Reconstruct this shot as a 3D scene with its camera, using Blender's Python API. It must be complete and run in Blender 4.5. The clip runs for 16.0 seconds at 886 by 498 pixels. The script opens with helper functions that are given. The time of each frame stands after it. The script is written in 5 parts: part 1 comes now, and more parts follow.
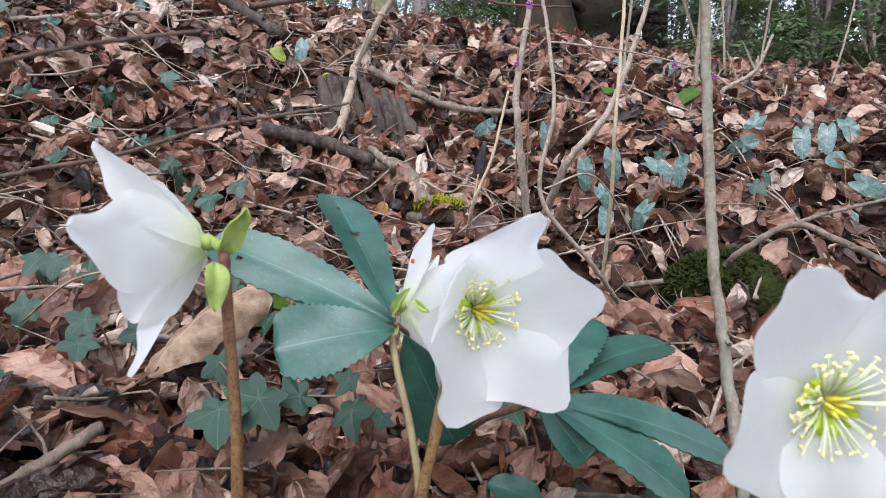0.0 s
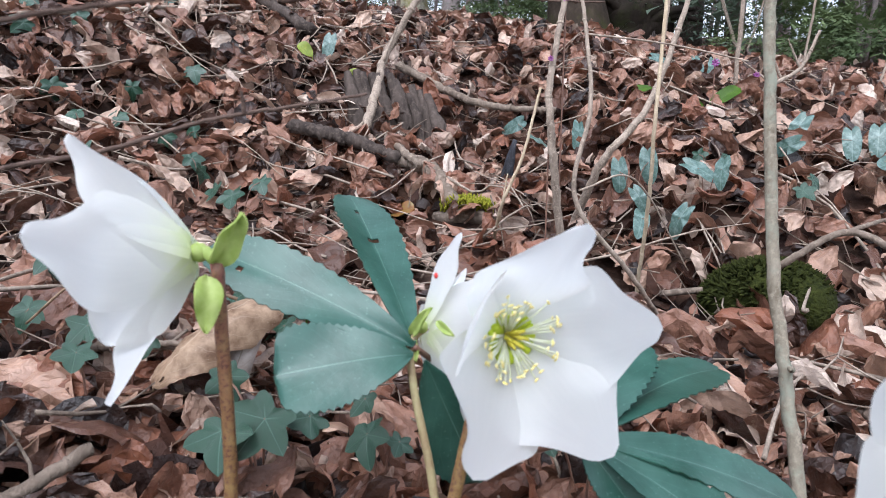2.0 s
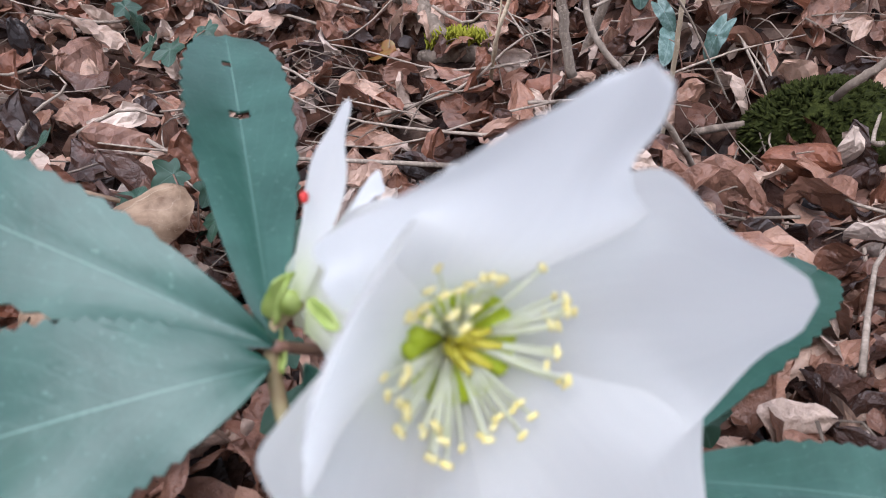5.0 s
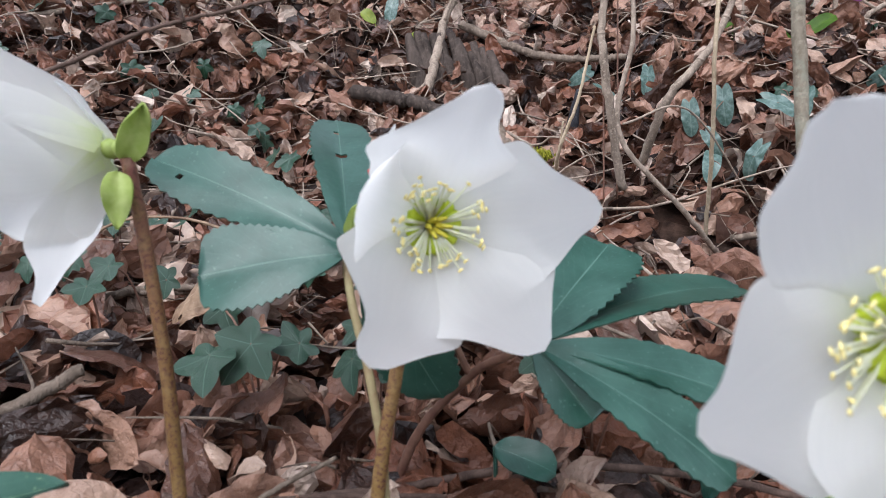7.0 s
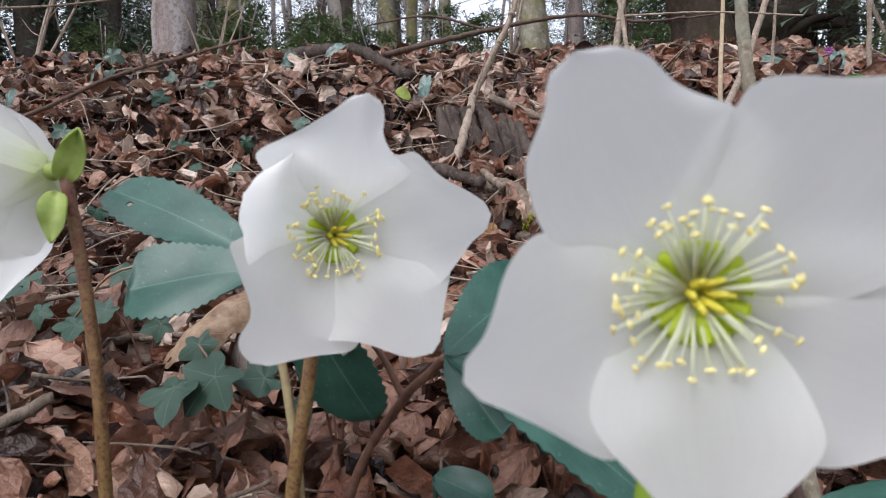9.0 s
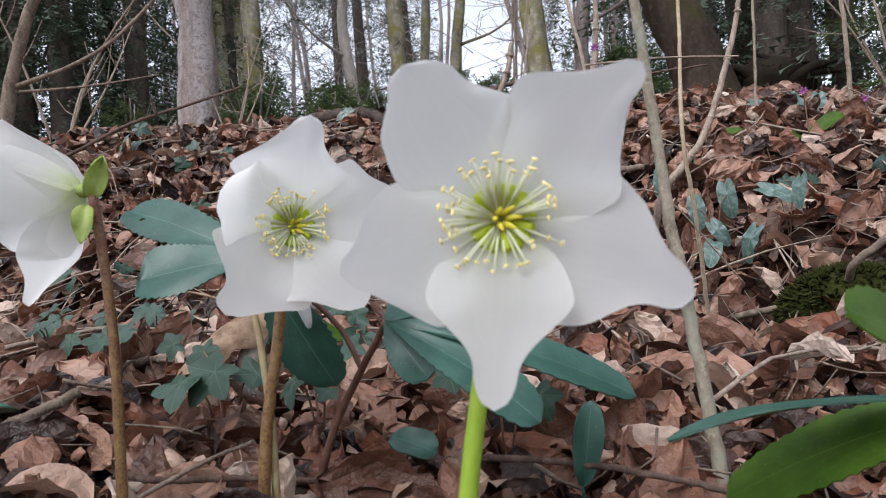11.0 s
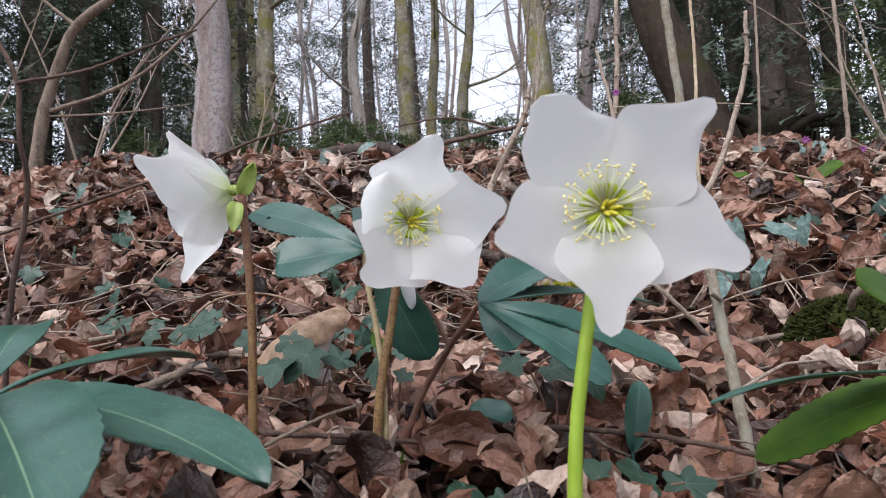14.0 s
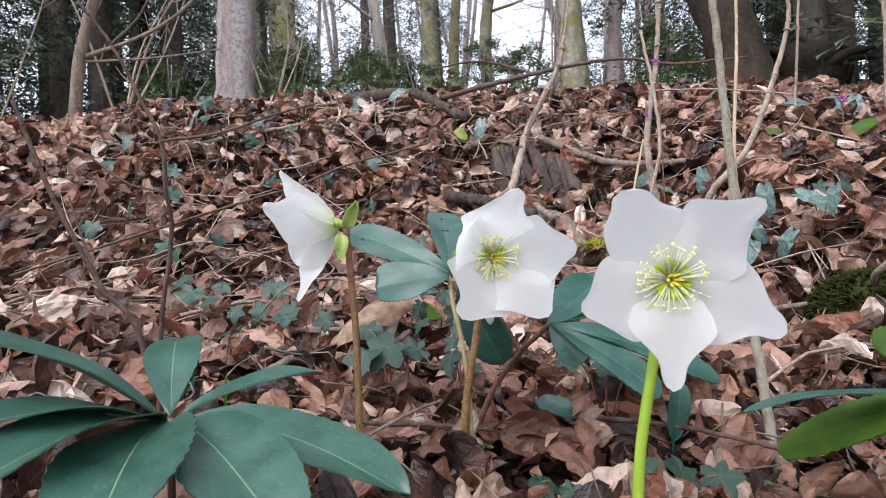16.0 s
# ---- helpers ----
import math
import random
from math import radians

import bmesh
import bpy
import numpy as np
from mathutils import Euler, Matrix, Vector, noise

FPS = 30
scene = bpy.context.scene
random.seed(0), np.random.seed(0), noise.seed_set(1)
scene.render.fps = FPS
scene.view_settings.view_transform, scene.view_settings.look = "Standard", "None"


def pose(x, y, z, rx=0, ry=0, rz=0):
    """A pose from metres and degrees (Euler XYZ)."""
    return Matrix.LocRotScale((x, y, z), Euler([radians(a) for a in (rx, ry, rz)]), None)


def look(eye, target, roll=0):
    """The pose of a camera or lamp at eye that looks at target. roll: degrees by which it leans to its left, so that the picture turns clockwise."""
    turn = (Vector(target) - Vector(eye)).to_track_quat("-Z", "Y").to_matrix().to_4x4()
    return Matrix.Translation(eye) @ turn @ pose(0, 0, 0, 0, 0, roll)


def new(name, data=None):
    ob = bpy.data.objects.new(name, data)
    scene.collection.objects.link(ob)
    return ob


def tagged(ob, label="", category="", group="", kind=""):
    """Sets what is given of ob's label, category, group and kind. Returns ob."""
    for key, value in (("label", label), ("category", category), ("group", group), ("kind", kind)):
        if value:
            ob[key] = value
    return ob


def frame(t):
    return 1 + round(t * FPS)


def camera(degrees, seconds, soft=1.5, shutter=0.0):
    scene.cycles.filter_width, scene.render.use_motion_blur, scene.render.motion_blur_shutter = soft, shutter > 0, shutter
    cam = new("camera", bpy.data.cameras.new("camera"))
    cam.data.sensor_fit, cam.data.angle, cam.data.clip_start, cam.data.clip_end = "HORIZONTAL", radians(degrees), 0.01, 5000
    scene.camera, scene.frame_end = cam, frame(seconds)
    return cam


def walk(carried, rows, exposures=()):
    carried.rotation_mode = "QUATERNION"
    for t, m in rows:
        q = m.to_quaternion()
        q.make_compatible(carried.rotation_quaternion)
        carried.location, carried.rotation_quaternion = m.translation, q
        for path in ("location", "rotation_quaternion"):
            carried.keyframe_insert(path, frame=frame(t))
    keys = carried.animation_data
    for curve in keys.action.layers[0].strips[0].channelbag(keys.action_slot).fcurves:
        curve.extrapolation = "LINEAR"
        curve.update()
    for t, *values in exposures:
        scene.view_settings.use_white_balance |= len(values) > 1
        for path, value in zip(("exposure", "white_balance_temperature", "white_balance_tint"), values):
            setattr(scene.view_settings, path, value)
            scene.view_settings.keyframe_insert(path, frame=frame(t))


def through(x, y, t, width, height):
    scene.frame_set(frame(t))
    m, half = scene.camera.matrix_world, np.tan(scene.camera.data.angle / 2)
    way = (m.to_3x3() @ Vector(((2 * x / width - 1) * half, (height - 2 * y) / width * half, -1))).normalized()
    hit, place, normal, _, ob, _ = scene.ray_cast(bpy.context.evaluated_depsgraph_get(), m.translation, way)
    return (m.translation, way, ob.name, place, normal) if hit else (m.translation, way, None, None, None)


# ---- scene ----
# The camera stands where the flowers fill the picture; where the clip magnifies its picture it steps closer instead.
cam = camera(70.0, 16.0, soft=0.65)
cam.data.dof.use_dof = True
cam.data.dof.focus_distance, cam.data.dof.aperture_fstop = 0.58, 24.0
walk(cam, [
    (0.0, pose(-0.0064, 0.0094, 0.1413, 83.45, -0.47, -0.66)),
    (0.5, pose(-0.0130, 0.0050, 0.1448, 83.49, -0.51, -0.56)),
    (1.0, pose(-0.0130, 0.0018, 0.1450, 83.45, -0.58, -0.29)),
    (1.5, pose(-0.0121, 0.0147, 0.1445, 83.24, -1.08, 0.14)),
    (2.0, pose(-0.0068, 0.0437, 0.1427, 83.24, -1.17, 1.80)),
    (2.5, pose(0.0010, 0.1053, 0.1330, 85.80, -1.20, 2.40)),
    (3.0, pose(-0.0020, 0.1365, 0.1378, 81.45, 0.20, -1.20)),
    (3.5, pose(0.0036, 0.1558, 0.1387, 77.10, 1.89, -0.83)),
    (4.0, pose(0.0068, 0.1630, 0.1368, 73.68, 3.25, 0.40)),
    (4.5, pose(0.0097, 0.1650, 0.1358, 70.83, 3.70, 0.29)),
    (5.0, pose(0.0122, 0.1645, 0.1350, 69.12, 3.14, 1.82)),
    (5.2, pose(0.0125, 0.1622, 0.1344, 68.85, 2.87, 2.13)),
    (7.3, pose(0.0524, 0.0560, 0.1085, 82.90, 2.10, 11.60)),
    (7.5, pose(0.0569, 0.0586, 0.1051, 83.84, 2.16, 12.62)),
    (8.0, pose(0.0669, 0.0648, 0.0975, 87.05, 2.16, 14.62)),
    (8.5, pose(0.0771, 0.0654, 0.0971, 88.03, 2.68, 14.81)),
    (9.0, pose(0.0906, 0.0631, 0.0919, 88.15, 2.82, 14.72)),
    (9.5, pose(0.1046, 0.0527, 0.0891, 88.12, 3.51, 13.62)),
    (9.7, pose(0.1110, 0.0495, 0.0860, 88.30, 3.70, 13.90)),
    (11.8, pose(0.1400, -0.0050, 0.0438, 96.86, 4.40, 17.96)),
    (12.0, pose(0.1398, -0.0083, 0.0388, 97.20, 4.06, 17.93)),
    (12.5, pose(0.1319, -0.0078, 0.0265, 97.58, 3.90, 17.40)),
    (13.0, pose(0.1194, -0.0214, 0.0257, 97.87, 4.03, 16.97)),
    (13.5, pose(0.1118, -0.0358, 0.0303, 97.49, 3.22, 16.71)),
    (14.0, pose(0.1098, -0.0528, 0.0386, 97.12, 2.96, 16.40)),
    (14.5, pose(0.1133, -0.0853, 0.0513, 96.29, 2.54, 17.03)),
    (15.0, pose(0.1154, -0.1078, 0.0629, 96.02, 2.80, 17.42)),
    (15.5, pose(0.1115, -0.1191, 0.0864, 93.19, 2.29, 17.80)),
    (16.0, pose(0.0968, -0.1202, 0.0940, 90.60, 2.67, 18.14)),
], exposures=[(0.0, 0.66, 5950, 11), (2.0, 0.74, 5850, 11), (3.5, 0.60, 5850, 14), (5.2, 0.60, 5850, 15), (7.3, 0.42, 6100, 12), (9.7, 0.24, 6250, 12), (11.8, 0.30, 6250, 13), (14.5, 0.44, 6200, 14), (16.0, 0.64, 6150, 14)])

# ---- light ----
world = bpy.data.worlds.new("overcast")
scene.world = world
world.use_nodes = True
wn, wl = world.node_tree.nodes, world.node_tree.links
sky = wn.new("ShaderNodeTexSky")
sky.sky_type = "NISHITA"
sky.sun_disc = False
sky.sun_elevation = radians(60)
sky.sun_rotation = radians(200)
sky.air_density, sky.dust_density, sky.ozone_density = 1.0, 1.0, 1.0
grey = wn.new("ShaderNodeHueSaturation")
grey.inputs["Saturation"].default_value = 0.3
wl.new(sky.outputs["Color"], grey.inputs["Color"])
wl.new(grey.outputs["Color"], wn["Background"].inputs["Color"])
wn["Background"].inputs["Strength"].default_value = 0.27
sun_data = bpy.data.lights.new("sun", "SUN")
sun_data.energy, sun_data.angle, sun_data.color = 1.75, radians(42), (1.0, 0.98, 0.95)
sun = new("sun", sun_data)
sun.matrix_world = look((-0.35, -1.25, 2.2), (0, 0, 0))

# ---- materials ----
def material(name):
    m = bpy.data.materials.new(name)
    m.use_nodes = True
    return m, m.node_tree, m.node_tree.nodes["Principled BSDF"]


def node(nt, kind, **values):
    n = nt.nodes.new(kind)
    for key, value in values.items():
        n.inputs[key.replace("_", " ")].default_value = value
    return n


def noise_node(nt, scale, detail=4.0, rough=0.6, space="Object"):
    tc = nt.nodes.new("ShaderNodeTexCoord")
    n = node(nt, "ShaderNodeTexNoise", Scale=scale, Detail=detail, Roughness=rough)
    nt.links.new(tc.outputs[space], n.inputs["Vector"])
    return n.outputs["Fac"]


def ramp(nt, fac, stops):
    r = nt.nodes.new("ShaderNodeValToRGB")
    while len(r.color_ramp.elements) < len(stops):
        r.color_ramp.elements.new(0.5)
    for e, (at, colour) in zip(r.color_ramp.elements, stops):
        e.position, e.color = at, (*colour, 1)
    nt.links.new(fac, r.inputs["Fac"])
    return r.outputs["Color"]


def mix(nt, fac, a, b, blend="MIX"):
    n = nt.nodes.new("ShaderNodeMix")
    n.data_type, n.blend_type = "RGBA", blend
    for value, slot in ((fac, 0), (a, 6), (b, 7)):
        if isinstance(value, (int, float)):
            n.inputs[slot].default_value = value
        elif isinstance(value, tuple):
            n.inputs[slot].default_value = (*value, 1)
        else:
            nt.links.new(value, n.inputs[slot])
    return n.outputs[2]


def maths(nt, op, a, b=0.0, clamp=False):
    n = nt.nodes.new("ShaderNodeMath")
    n.operation, n.use_clamp = op, clamp
    for value, slot in ((a, 0), (b, 1)):
        if isinstance(value, (int, float)):
            n.inputs[slot].default_value = value
        else:
            nt.links.new(value, n.inputs[slot])
    return n.outputs[0]


def uv_axes(nt):
    tc = nt.nodes.new("ShaderNodeTexCoord")
    s = nt.nodes.new("ShaderNodeSeparateXYZ")
    nt.links.new(tc.outputs["UV"], s.inputs[0])
    return s.outputs[0], s.outputs[1]


def bump(nt, bsdf, height, strength, distance):
    b = node(nt, "ShaderNodeBump", Strength=strength, Distance=distance)
    nt.links.new(height, b.inputs["Height"])
    nt.links.new(b.outputs["Normal"], bsdf.inputs["Normal"])


def thin(m, nt, bsdf, colour, share):
    """Lets a share of the light through a thin blade."""
    t = nt.nodes.new("ShaderNodeBsdfTranslucent")
    if isinstance(colour, tuple):
        t.inputs["Color"].default_value = (*colour, 1)
    else:
        nt.links.new(colour, t.inputs["Color"])
    mx = nt.nodes.new("ShaderNodeMixShader")
    mx.inputs[0].default_value = share
    nt.links.new(bsdf.outputs[0], mx.inputs[1])
    nt.links.new(t.outputs[0], mx.inputs[2])
    nt.links.new(mx.outputs[0], nt.nodes["Material Output"].inputs["Surface"])


def vein_mask(nt, count, slant, width, sharp=9.0):
    """Midrib and side ribs of a blade from its own coordinates (along, across)."""
    u, v = uv_axes(nt)
    a = maths(nt, "ABSOLUTE", maths(nt, "SUBTRACT", v, 0.5))
    mid = maths(nt, "LESS_THAN", a, width)
    waver = maths(nt, "MULTIPLY", maths(nt, "SUBTRACT", noise_node(nt, 40, 2), 0.5), 0.35)
    w = maths(nt, "ADD", maths(nt, "SUBTRACT", u, maths(nt, "MULTIPLY", a, slant)), waver)
    f = maths(nt, "FRACT", maths(nt, "MULTIPLY", w, count))
    side = maths(nt, "MULTIPLY", maths(nt, "ABSOLUTE", maths(nt, "SUBTRACT", f, 0.5)), sharp, True)
    side = maths(nt, "SUBTRACT", 1.0, side, True)
    return mid, side


def make_petal():
    m, nt, b = material("white_petal")
    u, v = uv_axes(nt)
    fine = node(nt, "ShaderNodeTexNoise", Scale=1.0, Detail=3.0)
    mp = nt.nodes.new("ShaderNodeMapping")
    tc = nt.nodes.new("ShaderNodeTexCoord")
    mp.inputs["Scale"].default_value = (2.5, 26.0, 1.0)
    nt.links.new(tc.outputs["UV"], mp.inputs["Vector"])
    nt.links.new(mp.outputs[0], fine.inputs["Vector"])
    base = ramp(nt, u, [(0.0, (0.68, 0.76, 0.38)), (0.10, (0.82, 0.84, 0.68)), (0.30, (0.875, 0.87, 0.845)), (1.0, (0.875, 0.865, 0.865))])
    tint = mix(nt, 0.5, base, ramp(nt, fine.outputs["Fac"], [(0.35, (0.86, 0.87, 0.87)), (0.6, (1.0, 1.0, 1.0))]), "MULTIPLY")
    tint = mix(nt, 0.55, tint, base)
    nt.links.new(tint, b.inputs["Base Color"])
    b.inputs["Roughness"].default_value = 0.55
    b.inputs["Specular IOR Level"].default_value = 0.25
    bump(nt, b, fine.outputs["Fac"], 0.2, 0.0005)
    thin(m, nt, b, mix(nt, 0.6, tint, (0.96, 0.955, 0.93)), 0.68)
    return m


def make_plain(name, a, c, scale, rough=0.6, through=0.0, relief=0.3, depth=0.0006, spec=0.4):
    m, nt, b = material(name)
    n = noise_node(nt, scale)
    col = ramp(nt, n, [(0.3, a), (0.7, c)])
    nt.links.new(col, b.inputs["Base Color"])
    b.inputs["Roughness"].default_value = rough
    b.inputs["Specular IOR Level"].default_value = spec
    bump(nt, b, n, relief, depth)
    if through:
        thin(m, nt, b, col, through)
    return m


def make_stem():
    m, nt, b = material("speckled_stem")
    u, v = uv_axes(nt)
    body = ramp(nt, u, [(0.0, (0.20, 0.125, 0.035)), (0.5, (0.21, 0.112, 0.042)), (0.85, (0.19, 0.078, 0.048)), (1.0, (0.19, 0.065, 0.052))])
    n = noise_node(nt, 900, 3)
    dots = ramp(nt, n, [(0.5, (0, 0, 0)), (0.58, (1, 1, 1))])
    col = mix(nt, dots, body, (0.10, 0.035, 0.025))
    nt.links.new(mix(nt, ramp(nt, noise_node(nt, 250, 3), [(0.45, (0, 0, 0)), (0.75, (0.7, 0.7, 0.7))]), col, (0.30, 0.20, 0.08)), b.inputs["Base Color"])
    b.inputs["Roughness"].default_value = 0.5
    bump(nt, b, n, 0.4, 0.0005)
    return m


def make_blade(name, dark, light, vein, count=9.0, slant=0.8, rough=0.42, vein_amount=0.35, through=0.12, patch=120, spec=0.5):
    m, nt, b = material(name)
    mid, side = vein_mask(nt, count, slant, 0.007, 20.0)
    col = ramp(nt, noise_node(nt, patch), [(0.3, dark), (0.72, light)])
    spots = ramp(nt, noise_node(nt, 700, 2), [(0.66, (0, 0, 0)), (0.72, (0.5, 0.5, 0.5))])
    col = mix(nt, spots, col, vein)
    mask = maths(nt, "MAXIMUM", mid, maths(nt, "MULTIPLY", side, vein_amount))
    col = mix(nt, maths(nt, "MULTIPLY", mask, 0.7), col, vein)
    nt.links.new(col, b.inputs["Base Color"])
    b.inputs["Roughness"].default_value = rough
    b.inputs["Specular IOR Level"].default_value = spec
    bump(nt, b, maths(nt, "ADD", maths(nt, "MULTIPLY", mask, -0.6), noise_node(nt, 350, 3)), 0.22, 0.0006)
    thin(m, nt, b, mix(nt, 0.5, col, (0.12, 0.22, 0.03)), through)
    return m


LITTER = [(0.0, (0.015, 0.007, 0.005)), (0.14, (0.048, 0.021, 0.013)), (0.30, (0.140, 0.060, 0.035)), (0.45, (0.285, 0.146, 0.096)),
          (0.58, (0.205, 0.074, 0.038)), (0.72, (0.370, 0.210, 0.142)), (0.89, (0.500, 0.348, 0.262)), (1.0, (0.640, 0.525, 0.440))]
# tones of decayed leaves, darkened so that the gaps in the litter look shaded
DECAYED_SHADED = [(0.0, (0.010, 0.006, 0.005)), (0.4, (0.028, 0.015, 0.012)), (0.7, (0.070, 0.034, 0.024)), (1.0, (0.17, 0.085, 0.055))]


def make_litter(name, single, tones, gloss=0.55):
    m, nt, b = material(name)
    if single:
        pick = nt.nodes.new("ShaderNodeObjectInfo").outputs["Random"]
    else:
        pick = nt.nodes.new("ShaderNodeNewGeometry").outputs["Random Per Island"]
    col = ramp(nt, pick, tones)
    mid, side = vein_mask(nt, 8.0, 0.7, 0.014, 22.0)
    unit_size = 0.055 if single else 1.0
    n = noise_node(nt, 60 * unit_size, 6, 0.65)
    col = mix(nt, 0.85, col, ramp(nt, n, [(0.28, (0.50, 0.45, 0.43)), (0.5, (0.97, 0.95, 0.94)), (0.72, (1.3, 1.29, 1.28))]), "MULTIPLY")
    blot = noise_node(nt, 17 * unit_size, 3, 0.5)
    col = mix(nt, ramp(nt, blot, [(0.55, (0, 0, 0)), (0.68, (0.55, 0.55, 0.55))]), col, (0.15, 0.065, 0.042))
    col = mix(nt, maths(nt, "MULTIPLY", maths(nt, "MAXIMUM", mid, maths(nt, "MULTIPLY", side, 0.3)), 0.14), col, mix(nt, 0.5, col, (0.16, 0.07, 0.04)))
    spots = ramp(nt, noise_node(nt, 260 * unit_size, 2), [(0.70, (0, 0, 0)), (0.76, (0.4, 0.4, 0.4))])
    col = mix(nt, spots, col, (0.06, 0.035, 0.025))
    nt.links.new(col, b.inputs["Base Color"])
    b.inputs["Roughness"].default_value = 0.36
    b.inputs["Specular IOR Level"].default_value = gloss
    crinkle = noise_node(nt, 150 * unit_size, 3, 0.6)
    bump(nt, b, maths(nt, "ADD", maths(nt, "MULTIPLY", side, 0.10), maths(nt, "ADD", maths(nt, "MULTIPLY", n, 1.8), maths(nt, "MULTIPLY", crinkle, 0.7))), 1.0, 0.0024)
    thin(m, nt, b, col, 0.1)
    return m


def make_bark(name, dark, light, moss=None, scale=14, stretch=0.25, amount=0.5, depth=0.02, patch=None):
    m, nt, b = material(name)
    tc = nt.nodes.new("ShaderNodeTexCoord")
    mp = nt.nodes.new("ShaderNodeMapping")
    mp.inputs["Scale"].default_value = (1, 1, stretch)
    nt.links.new(tc.outputs["Object"], mp.inputs["Vector"])
    n = node(nt, "ShaderNodeTexNoise", Scale=scale, Detail=8.0, Roughness=0.7)
    nt.links.new(mp.outputs[0], n.inputs["Vector"])
    col = ramp(nt, n.outputs["Fac"], [(0.3, dark), (0.68, light)])
    col = mix(nt, ramp(nt, noise_node(nt, scale * 3.1, 3), [(0.52, (0, 0, 0)), (0.66, (0.6, 0.6, 0.6))]), col, tuple(min(1, c * 1.25) for c in light))
    if patch:
        pm = nt.nodes.new("ShaderNodeMapping")
        pm.inputs["Scale"].default_value = (5.5, 5.5, 0.5)
        nt.links.new(tc.outputs["Object"], pm.inputs["Vector"])
        pn = node(nt, "ShaderNodeTexNoise", Scale=1.0, Detail=6.0, Roughness=0.7)
        nt.links.new(pm.outputs[0], pn.inputs["Vector"])
        lichen = mix(nt, ramp(nt, noise_node(nt, 38, 4, 0.7), [(0.5, (0, 0, 0)), (0.6, (0.8, 0.8, 0.8))]), patch, tuple(c * 0.42 for c in patch))
        col = mix(nt, ramp(nt, pn.outputs["Fac"], [(0.44, (0, 0, 0)), (0.56, (0.9, 0.9, 0.9))]), col, lichen)
    if moss:
        col = mix(nt, ramp(nt, noise_node(nt, scale * 0.6, 6, 0.75), [(0.62 - amount * 0.4, (0, 0, 0)), (0.74 - amount * 0.3, (1, 1, 1))]), col, moss)
    nt.links.new(col, b.inputs["Base Color"])
    b.inputs["Roughness"].default_value = 0.9
    b.inputs["Specular IOR Level"].default_value = 0.15
    bump(nt, b, n.outputs["Fac"], 1.0, depth)
    return m


def make_cyclamen():
    m, nt, b = material("marbled_leaf")
    u, v = uv_axes(nt)
    n = noise_node(nt, 5, 5, 0.65)
    col = ramp(nt, n, [(0.3, (0.045, 0.088, 0.070)), (0.7, (0.085, 0.145, 0.12))])
    pale = maths(nt, "MULTIPLY", ramp(nt, noise_node(nt, 2.6, 4, 0.6), [(0.45, (0, 0, 0)), (0.6, (1, 1, 1))]), 0.55)
    col = mix(nt, pale, col, (0.20, 0.27, 0.25))
    rib = maths(nt, "SUBTRACT", 1.0, maths(nt, "MULTIPLY", u, 30.0), True)
    col = mix(nt, maths(nt, "MULTIPLY", rib, 0.5), col, (0.22, 0.30, 0.26))
    nt.links.new(col, b.inputs["Base Color"])
    b.inputs["Roughness"].default_value = 0.34
    bump(nt, b, n, 0.4, 0.002)
    return m


def make_ivy():
    m, nt, b = material("ivy_leaf")
    u, v = uv_axes(nt)
    vein = maths(nt, "SUBTRACT", 1.0, maths(nt, "MULTIPLY", u, 48.0), True)
    tone = nt.nodes.new("ShaderNodeObjectInfo").outputs["Random"]
    n = noise_node(nt, 150, 4)
    col = ramp(nt, n, [(0.3, (0.006, 0.028, 0.013)), (0.7, (0.017, 0.056, 0.029))])
    col = mix(nt, maths(nt, "MULTIPLY", tone, 0.2), col, (0.05, 0.11, 0.07))
    col = mix(nt, maths(nt, "MULTIPLY", vein, 0.4), col, (0.17, 0.27, 0.21))
    nt.links.new(col, b.inputs["Base Color"])
    b.inputs["Roughness"].default_value = 0.3
    bump(nt, b, maths(nt, "SUBTRACT", n, vein), 0.4, 0.001)
    return m


def make_soil():
    m, nt, b = material("leaf_mould")
    n = noise_node(nt, 30, 8, 0.7)
    col = ramp(nt, n, [(0.3, (0.010, 0.006, 0.005)), (0.55, (0.03, 0.017, 0.012)), (0.72, (0.09, 0.05, 0.035))])
    far = noise_node(nt, 7, 6, 0.7)
    cells = node(nt, "ShaderNodeTexVoronoi", Scale=26.0)
    tc = nt.nodes.new("ShaderNodeTexCoord")
    nt.links.new(tc.outputs["Object"], cells.inputs["Vector"])
    split = nt.nodes.new("ShaderNodeSeparateColor")
    nt.links.new(cells.outputs["Color"], split.inputs[0])
    leaves = mix(nt, 0.5, ramp(nt, split.outputs[0], LITTER), (0.16, 0.075, 0.05))
    col = mix(nt, ramp(nt, far, [(0.40, (0, 0, 0)), (0.66, (0.5, 0.5, 0.5))]), col, leaves)
    nt.links.new(col, b.inputs["Base Color"])
    b.inputs["Roughness"].default_value = 0.95
    b.inputs["Specular IOR Level"].default_value = 0.1
    bump(nt, b, n, 0.9, 0.02)
    return m


PETAL = make_petal()
STEM = make_stem()
GREEN_STEM = make_plain("green_stem", (0.26, 0.40, 0.03), (0.36, 0.50, 0.06), 120, 0.45, 0.1)
PALE_STEM = make_plain("pale_stem", (0.24, 0.16, 0.085), (0.38, 0.33, 0.17), 160, 0.5)
RED_STEM = make_plain("red_petiole", (0.13, 0.06, 0.045), (0.22, 0.12, 0.08), 160, 0.5)
BRACT = make_plain("bract_green", (0.34, 0.44, 0.09), (0.50, 0.58, 0.20), 220, 0.5, 0.35)
ANTHER = make_plain("anther_yellow", (0.84, 0.68, 0.18), (0.90, 0.82, 0.45), 900, 0.7)
